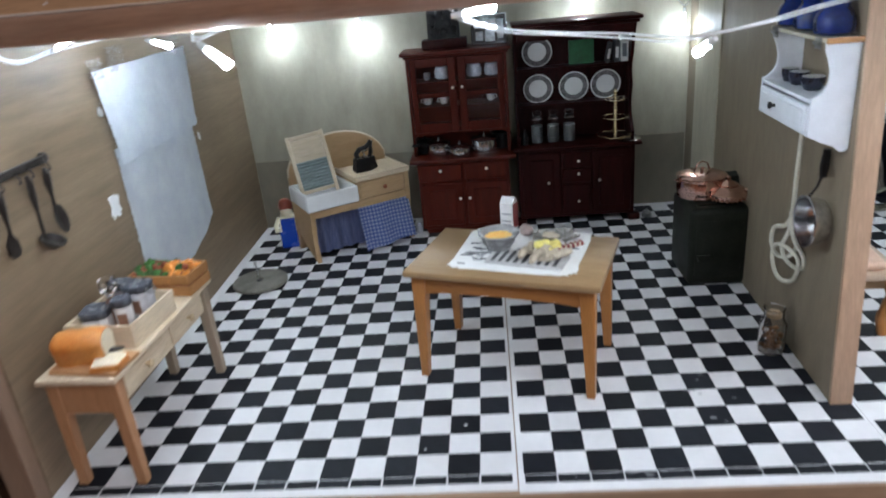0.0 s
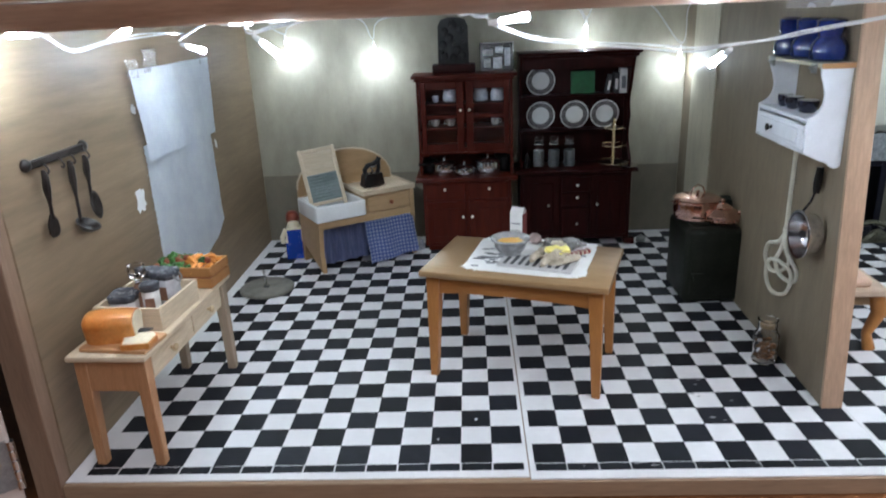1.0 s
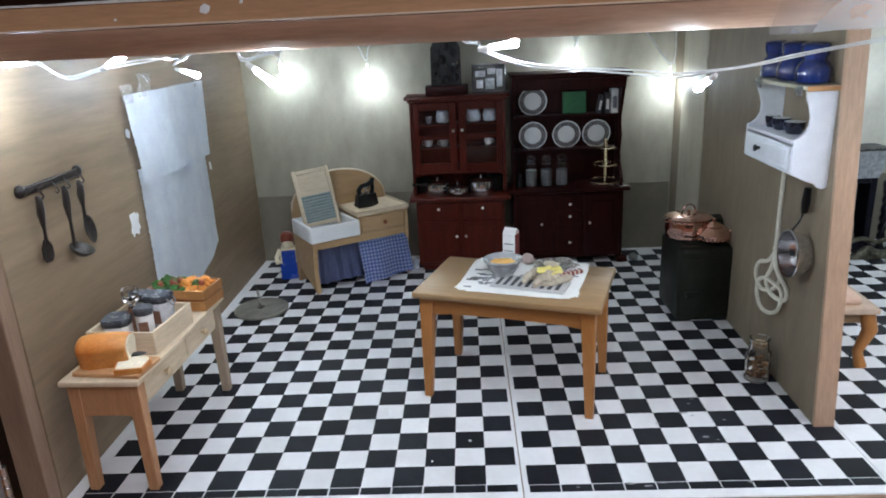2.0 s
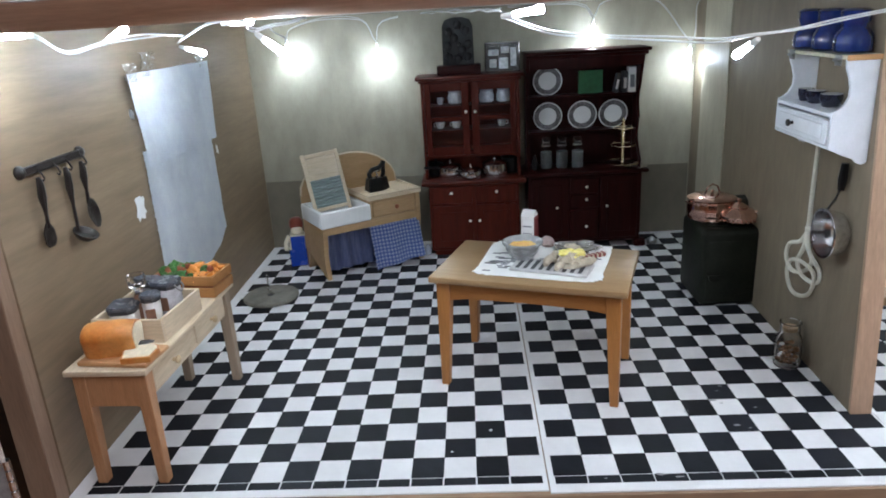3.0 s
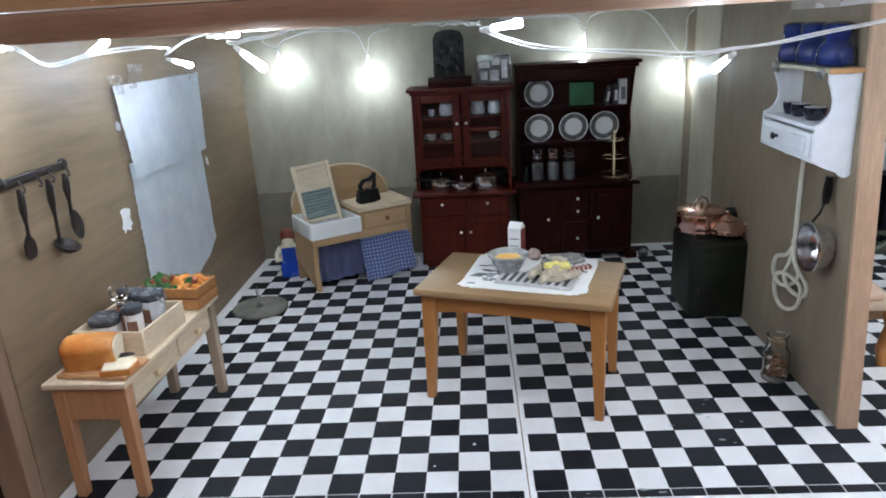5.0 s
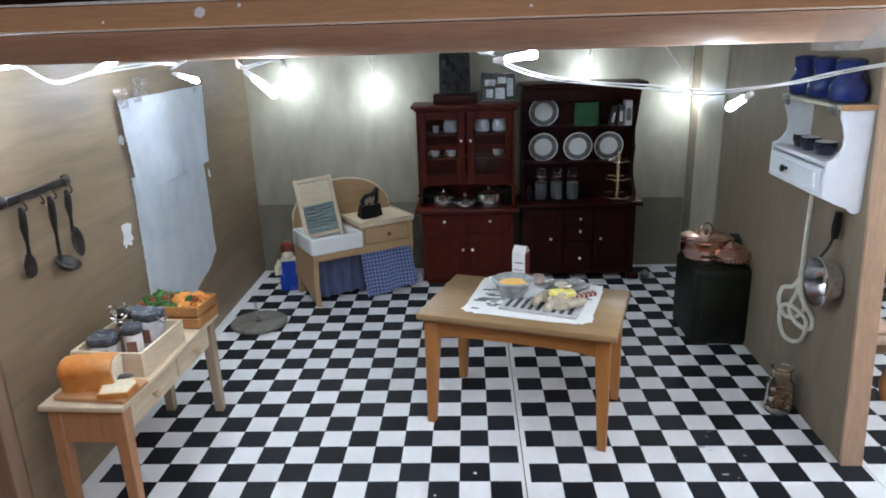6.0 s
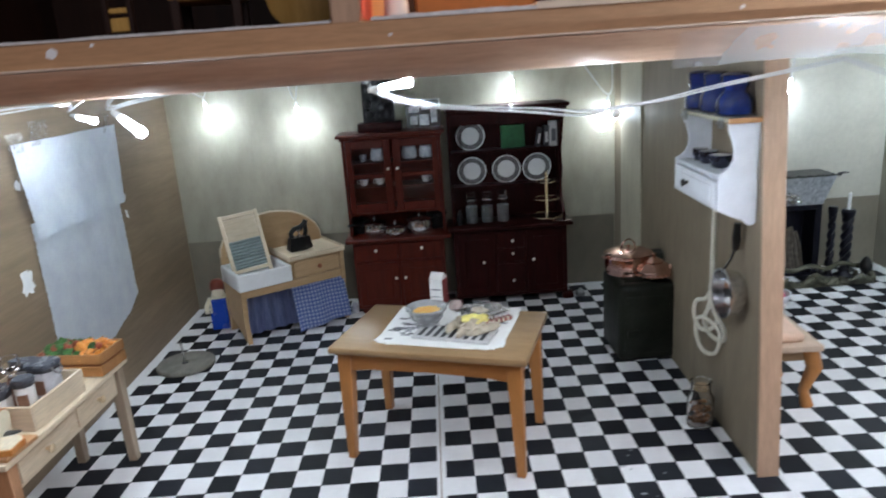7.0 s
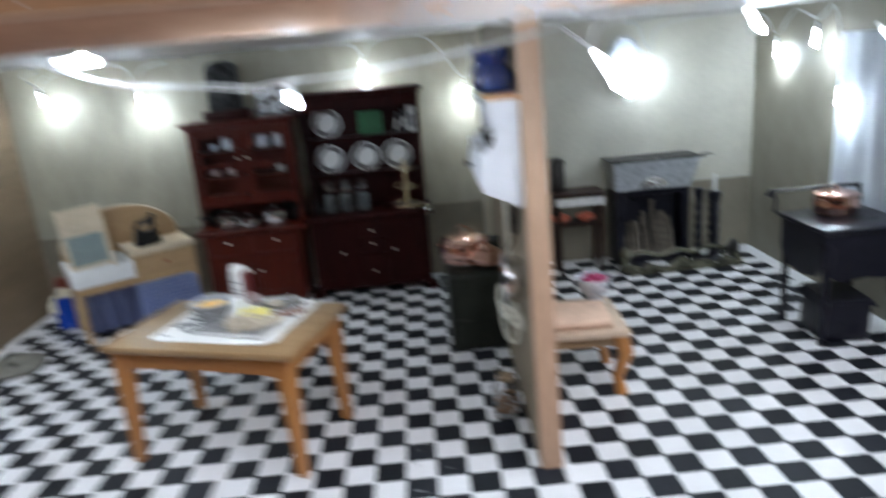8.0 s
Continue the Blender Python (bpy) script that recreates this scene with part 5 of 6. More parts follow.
# ---- copper pots on the metal box ----
stock_pot = pan(175.5, 212, 58.5, 16.6, 15, "large copper stock pot with domed lid", 15, COPPER, "copper pots", long_handle=False)
bm = B()
tube(bm, [(-6, 0, 0), (-4, 0, 5), (0, 0, 7), (4, 0, 5), (6, 0, 0)], 0.6, 6)
part("lid_loop", bm, COPPER, stock_pot, at=(0, 0, 18))
kettle = thing("copper_kettle", "round copper kettle with spout and lid", "kettle", (189, 197, 58.5), -20, group="copper pots")
bm = B()
lathe(bm, [(8.5, 0), (12.4, 3), (13, 6.5), (10, 10), (6.4, 11.5), (6.8, 12.2), (3.5, 14.0), (1.0, 15.0), (1.6, 17), (0.3, 18)], (0, 0, 0), 26)
part("body", bm, COPPER, kettle)
bm = B()
tube(bm, [(10, 0, 7), (15, 0, 9), (18, 0, 13)], [2.6, 1.8, 1.2], 10)
part("spout", bm, COPPER, kettle)
bm = B()
for k in range(12):
    a = math.pi + 0.25 * (k - 5.5)
    ball(bm, (13.2 * math.cos(a + 1.2), 13.2 * math.sin(a + 1.2), 3.4), 0.9, 1)
part("beading", bm, COPPER, kettle)

# ---- partition wall: jars, cups, beater, strainer, nut jar ----
for y, k in ((118, 1.1), (96, 1.18), (73, 1.28)):
    th = thing("blue_jar", "glossy cobalt blue jar on the shelf top", "jar", (187.3, y, 180.3), 0, group="blue jars")
    bm = B()
    lathe(bm, [(5.0 * k, 0), (6.4 * k, 1.0), (6.8 * k, 4), (6.6 * k, 7.5), (5.6 * k, 10), (4.4 * k, 11.8), (4.4 * k, 13), (5.1 * k, 14.6), (5.2 * k, 18), (4.6 * k, 18), (4.2 * k, 13.8), (0.3, 13.4)], (0, 0, 0), 26)
    part("body", bm, BLUE_GLAZE, th)
    bm = B()
    lathe(bm, [(5.2 * k, 18.1), (5.4 * k, 19.2), (4.2 * k, 20.1), (0.3, 20.5)], (0, 0, 0), 26)
    part("lid", bm, BLUE_GLAZE, th)
for y, r in ((112, 4.0), (101, 4.8), (85, 5.4)):
    cup(186.5, y, 153.3, r, 6.5, NAVY, "dark navy enamel mug on the wall shelf", "enamel_mug", 100, group="enamel mugs", lining=True)

beater = thing("carpet_beater", "cream cane carpet beater hanging below the shelf", "carpet beater", (192, 103, 82.5), 108)
bm = B()
tube(bm, [(0, 0, 48), (0.2, 0, 20), (0, 0, 2)], [1.2, 1.25, 1.3], 8)
part("handle", bm, CREAM_CANE, beater)
bm = B()
ball(bm, (0, 0, 0.5), (1.9, 1.9, 2.4), 2)
part("binding", bm, CREAM_CANE, beater)


def cane(name, pts, closed=False):
    """A smooth cane strand through a few turning points."""
    n, line = len(pts), []
    spans = range(n if closed else n - 1)
    for i in spans:
        p = [Vector(pts[(i + d) % n] if closed else pts[min(n - 1, max(0, i + d))]) for d in (-1, 0, 1, 2)]
        for f in (0.0, 0.2, 0.4, 0.6, 0.8):
            line.append(0.5 * (2 * p[1] + (p[2] - p[0]) * f + (2 * p[0] - 5 * p[1] + 4 * p[2] - p[3]) * f * f + (3 * p[1] - p[0] - 3 * p[2] + p[3]) * f ** 3))
    if not closed:
        line.append(Vector(pts[-1]))
    bm = B()
    tube(bm, line, 1.2, 8, closed=closed)
    part(name, bm, CREAM_CANE, beater)


cane("strand", [(0, 0, 0), (-1.5, 0.8, -7), (-5, 1.2, -14), (-11.5, 0.4, -21), (-11, -0.6, -28), (-5, -1.2, -30.5), (1, 0.8, -27), (4, 1.2, -20), (3, -0.8, -13), (0, 0, -3)])
cane("strand", [(0, 0, -1), (6, -1.0, -9), (12.5, 0, -12), (13, 1.0, -20), (7, 1.2, -27), (0, -1.2, -25), (-4, -1.2, -18), (-2, 1.0, -10), (0, 0.6, -4)])
cane("loop", [(10, 0.8, -22), (12, 0, -31), (8, 0, -39), (2, 0, -41), (-5, 0, -38), (-8, 0, -31), (-6, -0.8, -24), (2, 1.2, -19.5)], True)

sieve = thing("strainer", "polished metal strainer with black handle on the wall", "strainer", (197, 75, 89), -2)
bm = B()
lathe(bm, [(0.3, -0.3), (8, -0.6), (10.6, -2.4), (11.8, -6), (12.4, -10.6), (13.4, -11), (13.2, -11.6), (12.0, -11.4), (11.2, -6.4), (10, -3.2), (7.6, -1.4), (0.2, -1.0)], (0, 0, 0), 36, axis="x")
part("bowl", bm, PAN_METAL, sieve)
bm = B()
tube(bm, [(-11, 0, 12.2), (-7, 0, 18), (-5, 0, 24)], 0.8, 6)
part("shank", bm, CHROME, sieve)
bm = B()
tube(bm, [(-5.0, 0, 23), (-4.8, 0, 29), (-4.5, 0, 37)], [1.7, 2.4, 1.8], 8)
part("grip", bm, IRON, sieve, "black grip")

nutjar = thing("nut_jar", "clear glass jar of brown kernels with cork", "jar", (185.5, 97, 0.5), 0)
bm = B()
lathe(bm, [(6.8, 0), (7.4, 0.9), (7.4, 18), (5.6, 21), (5.4, 27), (6.0, 27.6), (5.2, 27.6), (4.9, 21), (6.8, 17.6), (6.8, 1.4), (0.3, 1.2)], (0, 0, 0), 28)
part("glass", bm, GLASS, nutjar)
rnd = random.Random(7)
for k in range(60):
    a, r = rnd.uniform(0, 6.28), 5.0 * math.sqrt(rnd.random())
    bm = B()
    ball(bm, (r * math.cos(a), r * math.sin(a), 2.8 + 10 * rnd.random()), (1.8, 1.4, 1.2), 1, rough=0.2)
    part("kernel", bm, NUT if k % 9 else JAR_WHITE, nutjar)
bm = B()
lathe(bm, [(4.2, 22.5), (4.3, 24.6), (3.8, 25.0), (0.3, 25.2)], (0, 0, 0), 18)
part("stopper", bm, CORK, nutjar, "brown cork")

# ---- on the kitchen table ----
TZ = 70.1
doily = thing("paper_mat", "white scalloped paper mat with grey printed marks", "mat", (44, 105, TZ), -17)
bm = B()
n = 180
pts = []
for k in range(n):
    a = 2 * math.pi * k / n
    c, s = math.cos(a), math.sin(a)
    e = 0.22
    x = 36 * math.copysign(abs(c) ** e, c)
    y = 31 * math.copysign(abs(s) ** e, s)
    w = 1 + 0.012 * math.sin(23 * a) + 0.05 * noise.noise(Vector((c * 3, s * 3, 1))) + 0.02 * noise.noise(Vector((c * 11, s * 11, 1)))
    pts.append((x * w, y * w))
prism(bm, pts, "z", 0, 0.35)
part("sheet", bm, DOILY, doily)
rnd = random.Random(11)
for k in range(30):
    x, y = (rnd.uniform(-30, -18) if k % 2 else rnd.uniform(-30, 30)), rnd.uniform(-25, 12)
    bm = B()
    bx(bm, x - rnd.uniform(1.5, 4), x + rnd.uniform(1.5, 4), y - 0.9, y + 0.9, 0.36, 0.44)
    part("printed_mark", bm, GREY_PRINT if k % 3 else DARK_PRINT, doily)

cut = thing("chopping_board", "grey board with dark printed stripes on the mat", "chopping board", (46, 88, TZ + 0.5), -22)
bm = B()
bx(bm, -22, 22, -9.5, 9.5, 0, 1.6, 0.4)
part("board", bm, BOARD_GREY, cut)
for k in range(9):
    bm = B()
    bx(bm, -19 + 4.4 * k, -16.8 + 4.4 * k, -7.5, 7.5, 1.62, 1.75)
    part("stripe", bm, DARK_PRINT, cut)

bowl = thing("mixing_bowl", "grey stoneware bowl of orange soup", "bowl", (31.2, 104.5, TZ + 0.5), 0)
BS = 0.9
bm = B()
lathe(bm, [(7.6, 0), (7.2, 1.2), (6.8, 2), (9.8, 5.4), (11.4, 9.4), (13.0, 10.6), (13.2, 11.6), (12.2, 12.0), (10.4, 11.2), (8.8, 8.6), (7.0, 5), (0.3, 3.4)], (0, 0, 0), 36)
bmesh.ops.scale(bm, vec=(BS, BS, 1.0), verts=bm.verts)
part("body", bm, BOWL, bowl)
bm = B()
for k in range(40):
    a, r = k * 2.4, 7.6 * math.sqrt(k / 40)
    ball(bm, (r * math.cos(a), r * math.sin(a), 9.1), (1.8, 1.8, 0.9), 1, rough=0.3)
lathe(bm, [(8.2, 7.8), (9.0, 8.9), (0.3, 9.3)], (0, 0, 0), 28)
bmesh.ops.scale(bm, vec=(BS, BS, 1.0), verts=bm.verts)
part("soup", bm, SOUP, bowl, "lumpy orange soup")

carton = thing("milk_carton", "small white carton with printed label and dark side", "carton", (38.5, 141, TZ + 0.1), -25)
bm = B()
bx(bm, -4.2, 4.2, -4, 4, 0, 17, 0.2)
prism(bm, [(-4, 17), (4, 17), (0, 20.5)], "x", -4.2, 4.2)
part("body", bm, JAR_WHITE, carton)
bm = B()
bx(bm, 4.22, 4.45, -3.8, 3.8, 1, 16.5)
part("side_print", bm, RED_STRIPE, carton)
for z0, z1, m_ in ((10, 10.8, GREY_PRINT), (3, 4.0, GREY_PRINT), (5.5, 6.1, GREY_PRINT)):
    bm = B()
    bx(bm, -3.0, 3.0, -4.2, -4.02, z0, z1)
    part("label_bar", bm, m_, carton)

bm = B()
ball(bm, (0, 0, 3.2), (4.2, 3.8, 3.4), 3, rough=0.3)
solid("dough_lump", bm, LUMP, "pinkish-grey rounded lump behind the bowl", "dough", (48, 127, TZ + 0.3))
bm = B()
ball(bm, (0, 0, 4.0), (7.0, 5.5, 4.4), 3, rough=0.6)
solid("pastry", bm, MEAT, "pale pastry lump on the striped board", "dough", (57, 86, TZ + 1.8), (0, 0, -15))
th = thing("yellow_flower", "yellow butter rosette on the pastry", "butter", (57.5, 89, TZ + 7.6), 0)
for k in range(11):
    a = k * 2.4
    bm = B()
    ball(bm, (4.2 * math.cos(a), 3.6 * math.sin(a), 0.6 + 0.15 * k), (3.2, 2.4, 1.3), 2, rough=0.5)
    part("petal", bm, YELLOW, th)
for x, y, r_ in ((45, 92, 68), (49, 98, 85), (65, 86, 40), (51, 84, 60)):
    bm = B()
    tube(bm, [(-7, 0, 2.4), (-3, 0.4, 2.9), (3, -0.3, 2.8), (7, 0, 2.3)], [1.4, 2.4, 2.4, 1.3], 10)
    solid("pastry_roll", bm, MEAT, "pale rolled pastry stick on the board", "dough", (x, y, TZ + 1.6), (0, 0, r_), group="pastry rolls")
CRUMPLED = mat("crumpled_foil", (0.86, 0.86, 0.86), 0.14, 1.0, var=0.3, size=3, bump=0.9)
st = thing("silver_tray", "crumpled silver foil tray with food", "tray", (64, 117, TZ + 0.5), -15)
bm = B()
lathe(bm, [(9, 0.2), (13, 2.2), (14, 2.6), (13.8, 3.2), (9, 1.0), (0.3, 0.9)], (0, 0, 0), 30)
for v in bm.verts:
    v.co.y *= 0.75
    v.co += 3.4 * noise.noise_vector(v.co * 0.33) * (v.co.xy.length / 14)
part("dish", bm, CRUMPLED, st)
bm = B()
ball(bm, (-2, 0, 2.4), (5, 3.4, 1.8), 2, rough=0.5)
part("food", bm, MEAT, st)
bm = B()
bx(bm, -9, 9, -1.6, 1.6, 0, 2.2, 0.4)
rs = thing("striped_cloth", "folded dark red and white striped cloth", "cloth", (71, 103, TZ + 0.5), 25)
part("fold", bm, MEAT, rs)
for k in range(6):
    bm = B()
    bx(bm, -8.4 + 3 * k, -6.9 + 3 * k, -1.75, 1.75, 0.2, 2.35)
    part("stripe", bm, RED_STRIPE, rs)


# ---- second room ----
fire = thing("fireplace", "black fire grate with engraved tin hood and logs", "fireplace", (354.5, 346, 0.4), 0)
bm = B()
lo = [bm.verts.new(p) for p in ((-33, -6, 67), (33, -6, 67), (33, 18, 67), (-33, 18, 67))]
hi = [bm.verts.new(p) for p in ((-38, -15, 94), (38.5, -15, 94), (37, 18, 94), (-36, 18, 94))]
fs = [bm.faces.new(lo), bm.faces.new(hi)] + [bm.faces.new((lo[k], lo[(k + 1) % 4], hi[(k + 1) % 4], hi[k])) for k in range(4)]
bmesh.ops.recalc_face_normals(bm, faces=fs)
part("hood", bm, SILVER_FOIL, fire, "engraved silvery tin hood")
bm = B()
bx(bm, -39.5, 40, -16, 18, 94, 94.9, 0.3)
for k in range(27):
    ball(bm, (-38 + 3 * k, -15.6, 95 + 0.6 * math.sin(k * 1.9)), (1.9, 1.2, 0.9), 1, rough=0.5)
tube(bm, [(39, -15, 95.4), (44, -15, 96.4), (49, -15, 96)], [1.4, 1.0, 0.4], 6)
part("hood_edge", bm, PEWTER, fire, "dark cast leaf edging")
bm = B()
for k in range(7):
    a = math.pi * k / 6
    ball(bm, (9 * math.cos(a), -9.5, 71 + 6.5 * math.sin(a)), (3.2, 1.8, 2.6), 2, rough=0.5)
ball(bm, (0, -9, 72), (6, 2.2, 4.4), 2, rough=0.4)
part("crest", bm, CHROME, fire, "bright cast crest")
for a in ((-33, -26, -6, 18, 0, 67), (27, 33, -6, 18, 0, 67), (-26, 27, 14, 18, 0, 67), (-26, 27, -6, 14, 62, 67), (-26, 27, -6, 14, 0, 5)):
    bm = B()
    bx(bm, *a, 0.5)
    part("surround", bm, STOVE_BLACK, fire)
rnd = random.Random(9)
for k in range(11):
    x = -22 + 4.4 * k + rnd.uniform(-1, 1)
    top = 46 + rnd.uniform(-12, 10)
    lean = rnd.uniform(-6, 3)
    bm = B()
    line = [(x + lean * f + 0.8 * math.sin(7 * f + k), 1 + 8 * f, 5 + (top - 5) * f) for f in (0, 0.25, 0.5, 0.75, 1)]
    tube(bm, line, [2.6, 2.2, 2.4, 1.9, 2.1], 8)
    part("log", bm, LOG, fire, "pale weathered stick")


def candlestick(x, y, h, k, candle):
    """A barley-twist candlestick on the floor."""
    th = thing("candlestick", "tall black twisted candlestick beside the fire grate", "candlestick", (x, y, 0.4), 0, group="candlesticks by the fire")
    bm = B()
    lathe(bm, [(7 * k, 0), (7 * k, 2), (4.4 * k, 4), (3.4 * k, 7), (0.3, 7.4)], (0, 0, 0), 20)
    part("base", bm, STOVE_BLACK, th)
    bm = B()
    for q in (0, 1):
        tube(bm, [(1.9 * k * math.cos(a + math.pi * q), 1.9 * k * math.sin(a + math.pi * q), 6 + (h - 14) * a / 18.85) for a in np.linspace(0, 18.85, 46)], 2.7 * k, 8)
    part("stem", bm, STOVE_BLACK, th, "twisted black stem")
    bm = B()
    lathe(bm, [(3.0 * k, h - 9), (5.0 * k, h - 6), (5.6 * k, h - 2), (4.4 * k, h), (0.3, h)], (0, 0, 0), 20)
    part("cup", bm, STOVE_BLACK, th)
    if candle:
        bm = B()
        lathe(bm, [(1.5, h), (1.4, h + 14), (0.3, h + 15)], (0, 0, 0), 10)
        part("candle", bm, CERAMIC, th, "short white candle")


candlestick(393, 333, 66, 0.78, False)
candlestick(406, 331, 63, 1.1, True)

fender = thing("fender", "olive-green cast scrollwork fender before the fire", "fender", (371, 309, 0.4), 1)
bm = B()
n = 50
rim = []
for k in range(n + 1):
    f = k / n
    rim.append((-50 + 100 * f, 6.4 + 1.5 * math.sin(f * 31) + 1.3 * math.sin(f * 13 + 1) + (4 * math.exp(-((f - 0.5) / 0.1) ** 2))))
prism(bm, [(-50, 0)] + rim + [(50, 0)], "y", -2.2, 1.2)
part("front_plate", bm, VERDIGRIS, fender, "cast front with a wavy leaf edge")
for k in range(9):
    bm = B()
    vs = ball(bm, (0, 0, 0), (6.2, 1.8, 2.6), 2, rough=0.6)
    turn(vs, Matrix.Translation((-44 + 11 * k, -2.6, 5.4 + 1.4 * math.sin(k * 2.1))) @ Matrix.Rotation(0.6 * (-1) ** k, 4, "Y"))
    part("leaf", bm, VERDIGRIS, fender)
bm = B()
tube(bm, [(-46 + 92 * f, 20 - 4 * math.sin(3.14 * f), 10 + 4 * math.sin(f * 9.4) ** 2) for f in np.linspace(0, 1, 24)], 2.2, 8)
part("back_rail", bm, VERDIGRIS, fender)
for s_ in (-1, 1):
    bm = B()
    tube(bm, [(s_ * 49, -1, 4), (s_ * 50, 8, 9), (s_ * 48, 16, 11), (s_ * 45, 20, 10)], [2.6, 3.2, 2.8, 2.4], 8)
    part("side_arm", bm, VERDIGRIS, fender)
    bm = B()
    lathe(bm, [(4.5, 0), (4.8, 3), (3, 6), (5.2, 11), (5.4, 15), (3.4, 19), (2.0, 21), (0.3, 22)], (s_ * 47, 8 if s_ > 0 else 14, 0), 16)
    part("end_scroll", bm, PEWTER if s_ > 0 else VERDIGRIS, fender)
    for y in (0, 17):
        bm = B()
        lathe(bm, [(1.6, 0), (2.2, 2.4), (1.8, 6)], (s_ * 44, y, 0), 10)
        part("foot", bm, VERDIGRIS, fender)

stove = thing("black_stove", "black iron cooking stove with a rail and slim legs", "stove", (388, 138, 0.4), 0)
bm = B()
bx(bm, 0, 58, 0, 57, 73.5, 77, 1.4, seg=2)
part("top", bm, STOVE_BLACK, stove)
for y0, y1 in ((2, 5), (52, 55)):
    bm = B()
    prism(bm, [(3, 73.5), (3, 54), (7, 46), (14, 43), (30, 45), (46, 43), (53, 46), (56, 54), (56, 73.5)], "y", y0, y1)
    part("apron", bm, STOVE_BLACK, stove)
for x0, x1 in ((2, 5), (53, 56)):
    bm = B()
    prism(bm, [(5, 73.5), (5, 52), (12, 45), (28, 42), (44, 45), (52, 52), (52, 73.5)], "x", x0, x1)
    part("apron", bm, STOVE_BLACK, stove)
for x in (6, 52):
    for y in (5, 52):
        bm = B()
        lathe(bm, [(2.2, 0), (2.8, 3), (1.7, 6), (2.0, 20), (3.0, 27), (1.8, 31), (2.4, 44), (3.6, 54), (3.8, 66), (0.3, 73)], (x, y, 0), 14)
        part("leg", bm, STOVE_BLACK, stove)
bm = B()
tube(bm, [(-7, 56, 88), (-5, 56, 91.5), (0, 56, 91), (20, 56, 91), (57, 56, 91)], [2.2, 1.8, 1.2, 1.1, 1.1], 8)
for x in (-3, 26, 55):
    tube(bm, [(x, 56, 91), (x + 1.5, 55, 84), (x + 1, 55, 76.5)], 1.1, 6)
part("rail", bm, STOVE_BLACK, stove)
bm = B()
bx(bm, 0, 30, 0, 34, 0, 24, 2.5, seg=2)
prism(bm, [(-2, 24), (32, 24), (28, 29), (2, 29)], "y", -1, 35)
solid("coal_box", bm, STOVE_BLACK, "black lidded coal box under the stove", "box", (396, 146, 0.4), (0, 0, -6))
pan(417, 176, 77.8, 13.5, 13, "copper pan on the black stove", 30, COPPER, "copper pots", lid=True, long_handle=False)

bench = thing("low_bench", "orange wooden low table with curved legs", "table", (235, 131, 0.4), -3)
bm = B()
bx(bm, -25, 25, -28, 28, 38, 42, 1.0, seg=2)
part("top", bm, PEACH_TOP, bench, "pale peach worn top")
for sx in (-1, 1):
    for sy in (-1, 1):
        bm = B()
        tube(bm, [(sx * 20, sy * 20, 38), (sx * 23, sy * 22, 26), (sx * 19, sy * 19, 10), (sx * 21, sy * 21, 0)], [5, 4.6, 3.0, 3.8], 10)
        part("leg", bm, OAK_V, bench)
for sy in (-1, 1):
    bm = B()
    bx(bm, -20, 20, sy * 20 - 1.5, sy * 20 + 1.5, 30, 38, 0.5)
    part("apron", bm, OAK, bench)
bm = B()
bx(bm, -17, 17, -16, 16, 0, 6, 2.5, seg=3)
for v in bm.verts:
    v.co.z += 0.8 * noise.noise(v.co * 0.12)
solid("seat_cushion", bm, PEACH, "peach cloth pad on the low table", "cushion", (234, 124, 42.6), (0, 0, -4))
fb = thing("fruit_bowl", "pale footed bowl of red fruit on the low table", "bowl", (250, 150, 42.6), 0)
bm = B()
lathe(bm, [(5.4, 0), (4.2, 2), (4.6, 4), (9, 8), (11, 15), (11.4, 16.4), (10.4, 16.4), (8, 9), (0.3, 6.5)], (0, 0, 0), 26)
part("bowl", bm, PATTERNED, fb)
for k in range(9):
    a = k * 2.4
    bm = B()
    ball(bm, (2.4 * math.sqrt(k) * math.cos(a), 2.4 * math.sqrt(k) * math.sin(a), 15.4 - 0.2 * k), 3.1, 1, rough=0.2)
    part("fruit", bm, PINK, fb)

bm = B()
ny, nz = 44, 16
grid = []
for j in range(nz + 1):
    row = []
    for i in range(ny + 1):
        f, g = i / ny, j / nz
        row.append(bm.verts.new((RIGHT_X - 3 - 1.8 * math.sin(f * 34) * (1 - 0.4 * g), 128 + 110 * f, 70 + 120 * g)))
    grid.append(row)
for j in range(nz):
    for i in range(ny):
        bm.faces.new((grid[j][i], grid[j][i + 1], grid[j + 1][i + 1], grid[j + 1][i]))
bmesh.ops.solidify(bm, geom=bm.faces[:], thickness=0.3)
solid("pale_curtain", bm, CLOTH, "pale gathered cotton curtain on the end wall", "curtain")

MIRROR = mat("silvered_glass", (0.72, 0.78, 0.86), 0.15, 0.15, var=0.1, size=6, bump=0.1)
mirror = thing("oval_mirror", "oval mirror in tarnished silvery frame on plaster wall", "mirror", (336, 361, 176), 0)
bm = B()
lathe(bm, [(13.4, -0.6), (13.6, 0.6), (0.3, 0.8)], (0, 0, 0), 36, axis="y")
for v in bm.verts:
    v.co.z *= 1.5
part("glass", bm, MIRROR, mirror, "pale silvered glass")
bm = B()
tube(bm, [(14.2 * math.cos(a), -0.6, 21.4 * math.sin(a)) for a in np.linspace(0, 2 * math.pi, 49)[:-1]], 1.7, 8, closed=True)
for k in range(14):
    a = 2 * math.pi * k / 14
    ball(bm, (15.0 * math.cos(a), -1.2, 22.2 * math.sin(a)), (2.0, 1.2, 2.2), 1, rough=0.4)
part("frame", bm, SILVER_FOIL, mirror, "tarnished silvery cast frame")

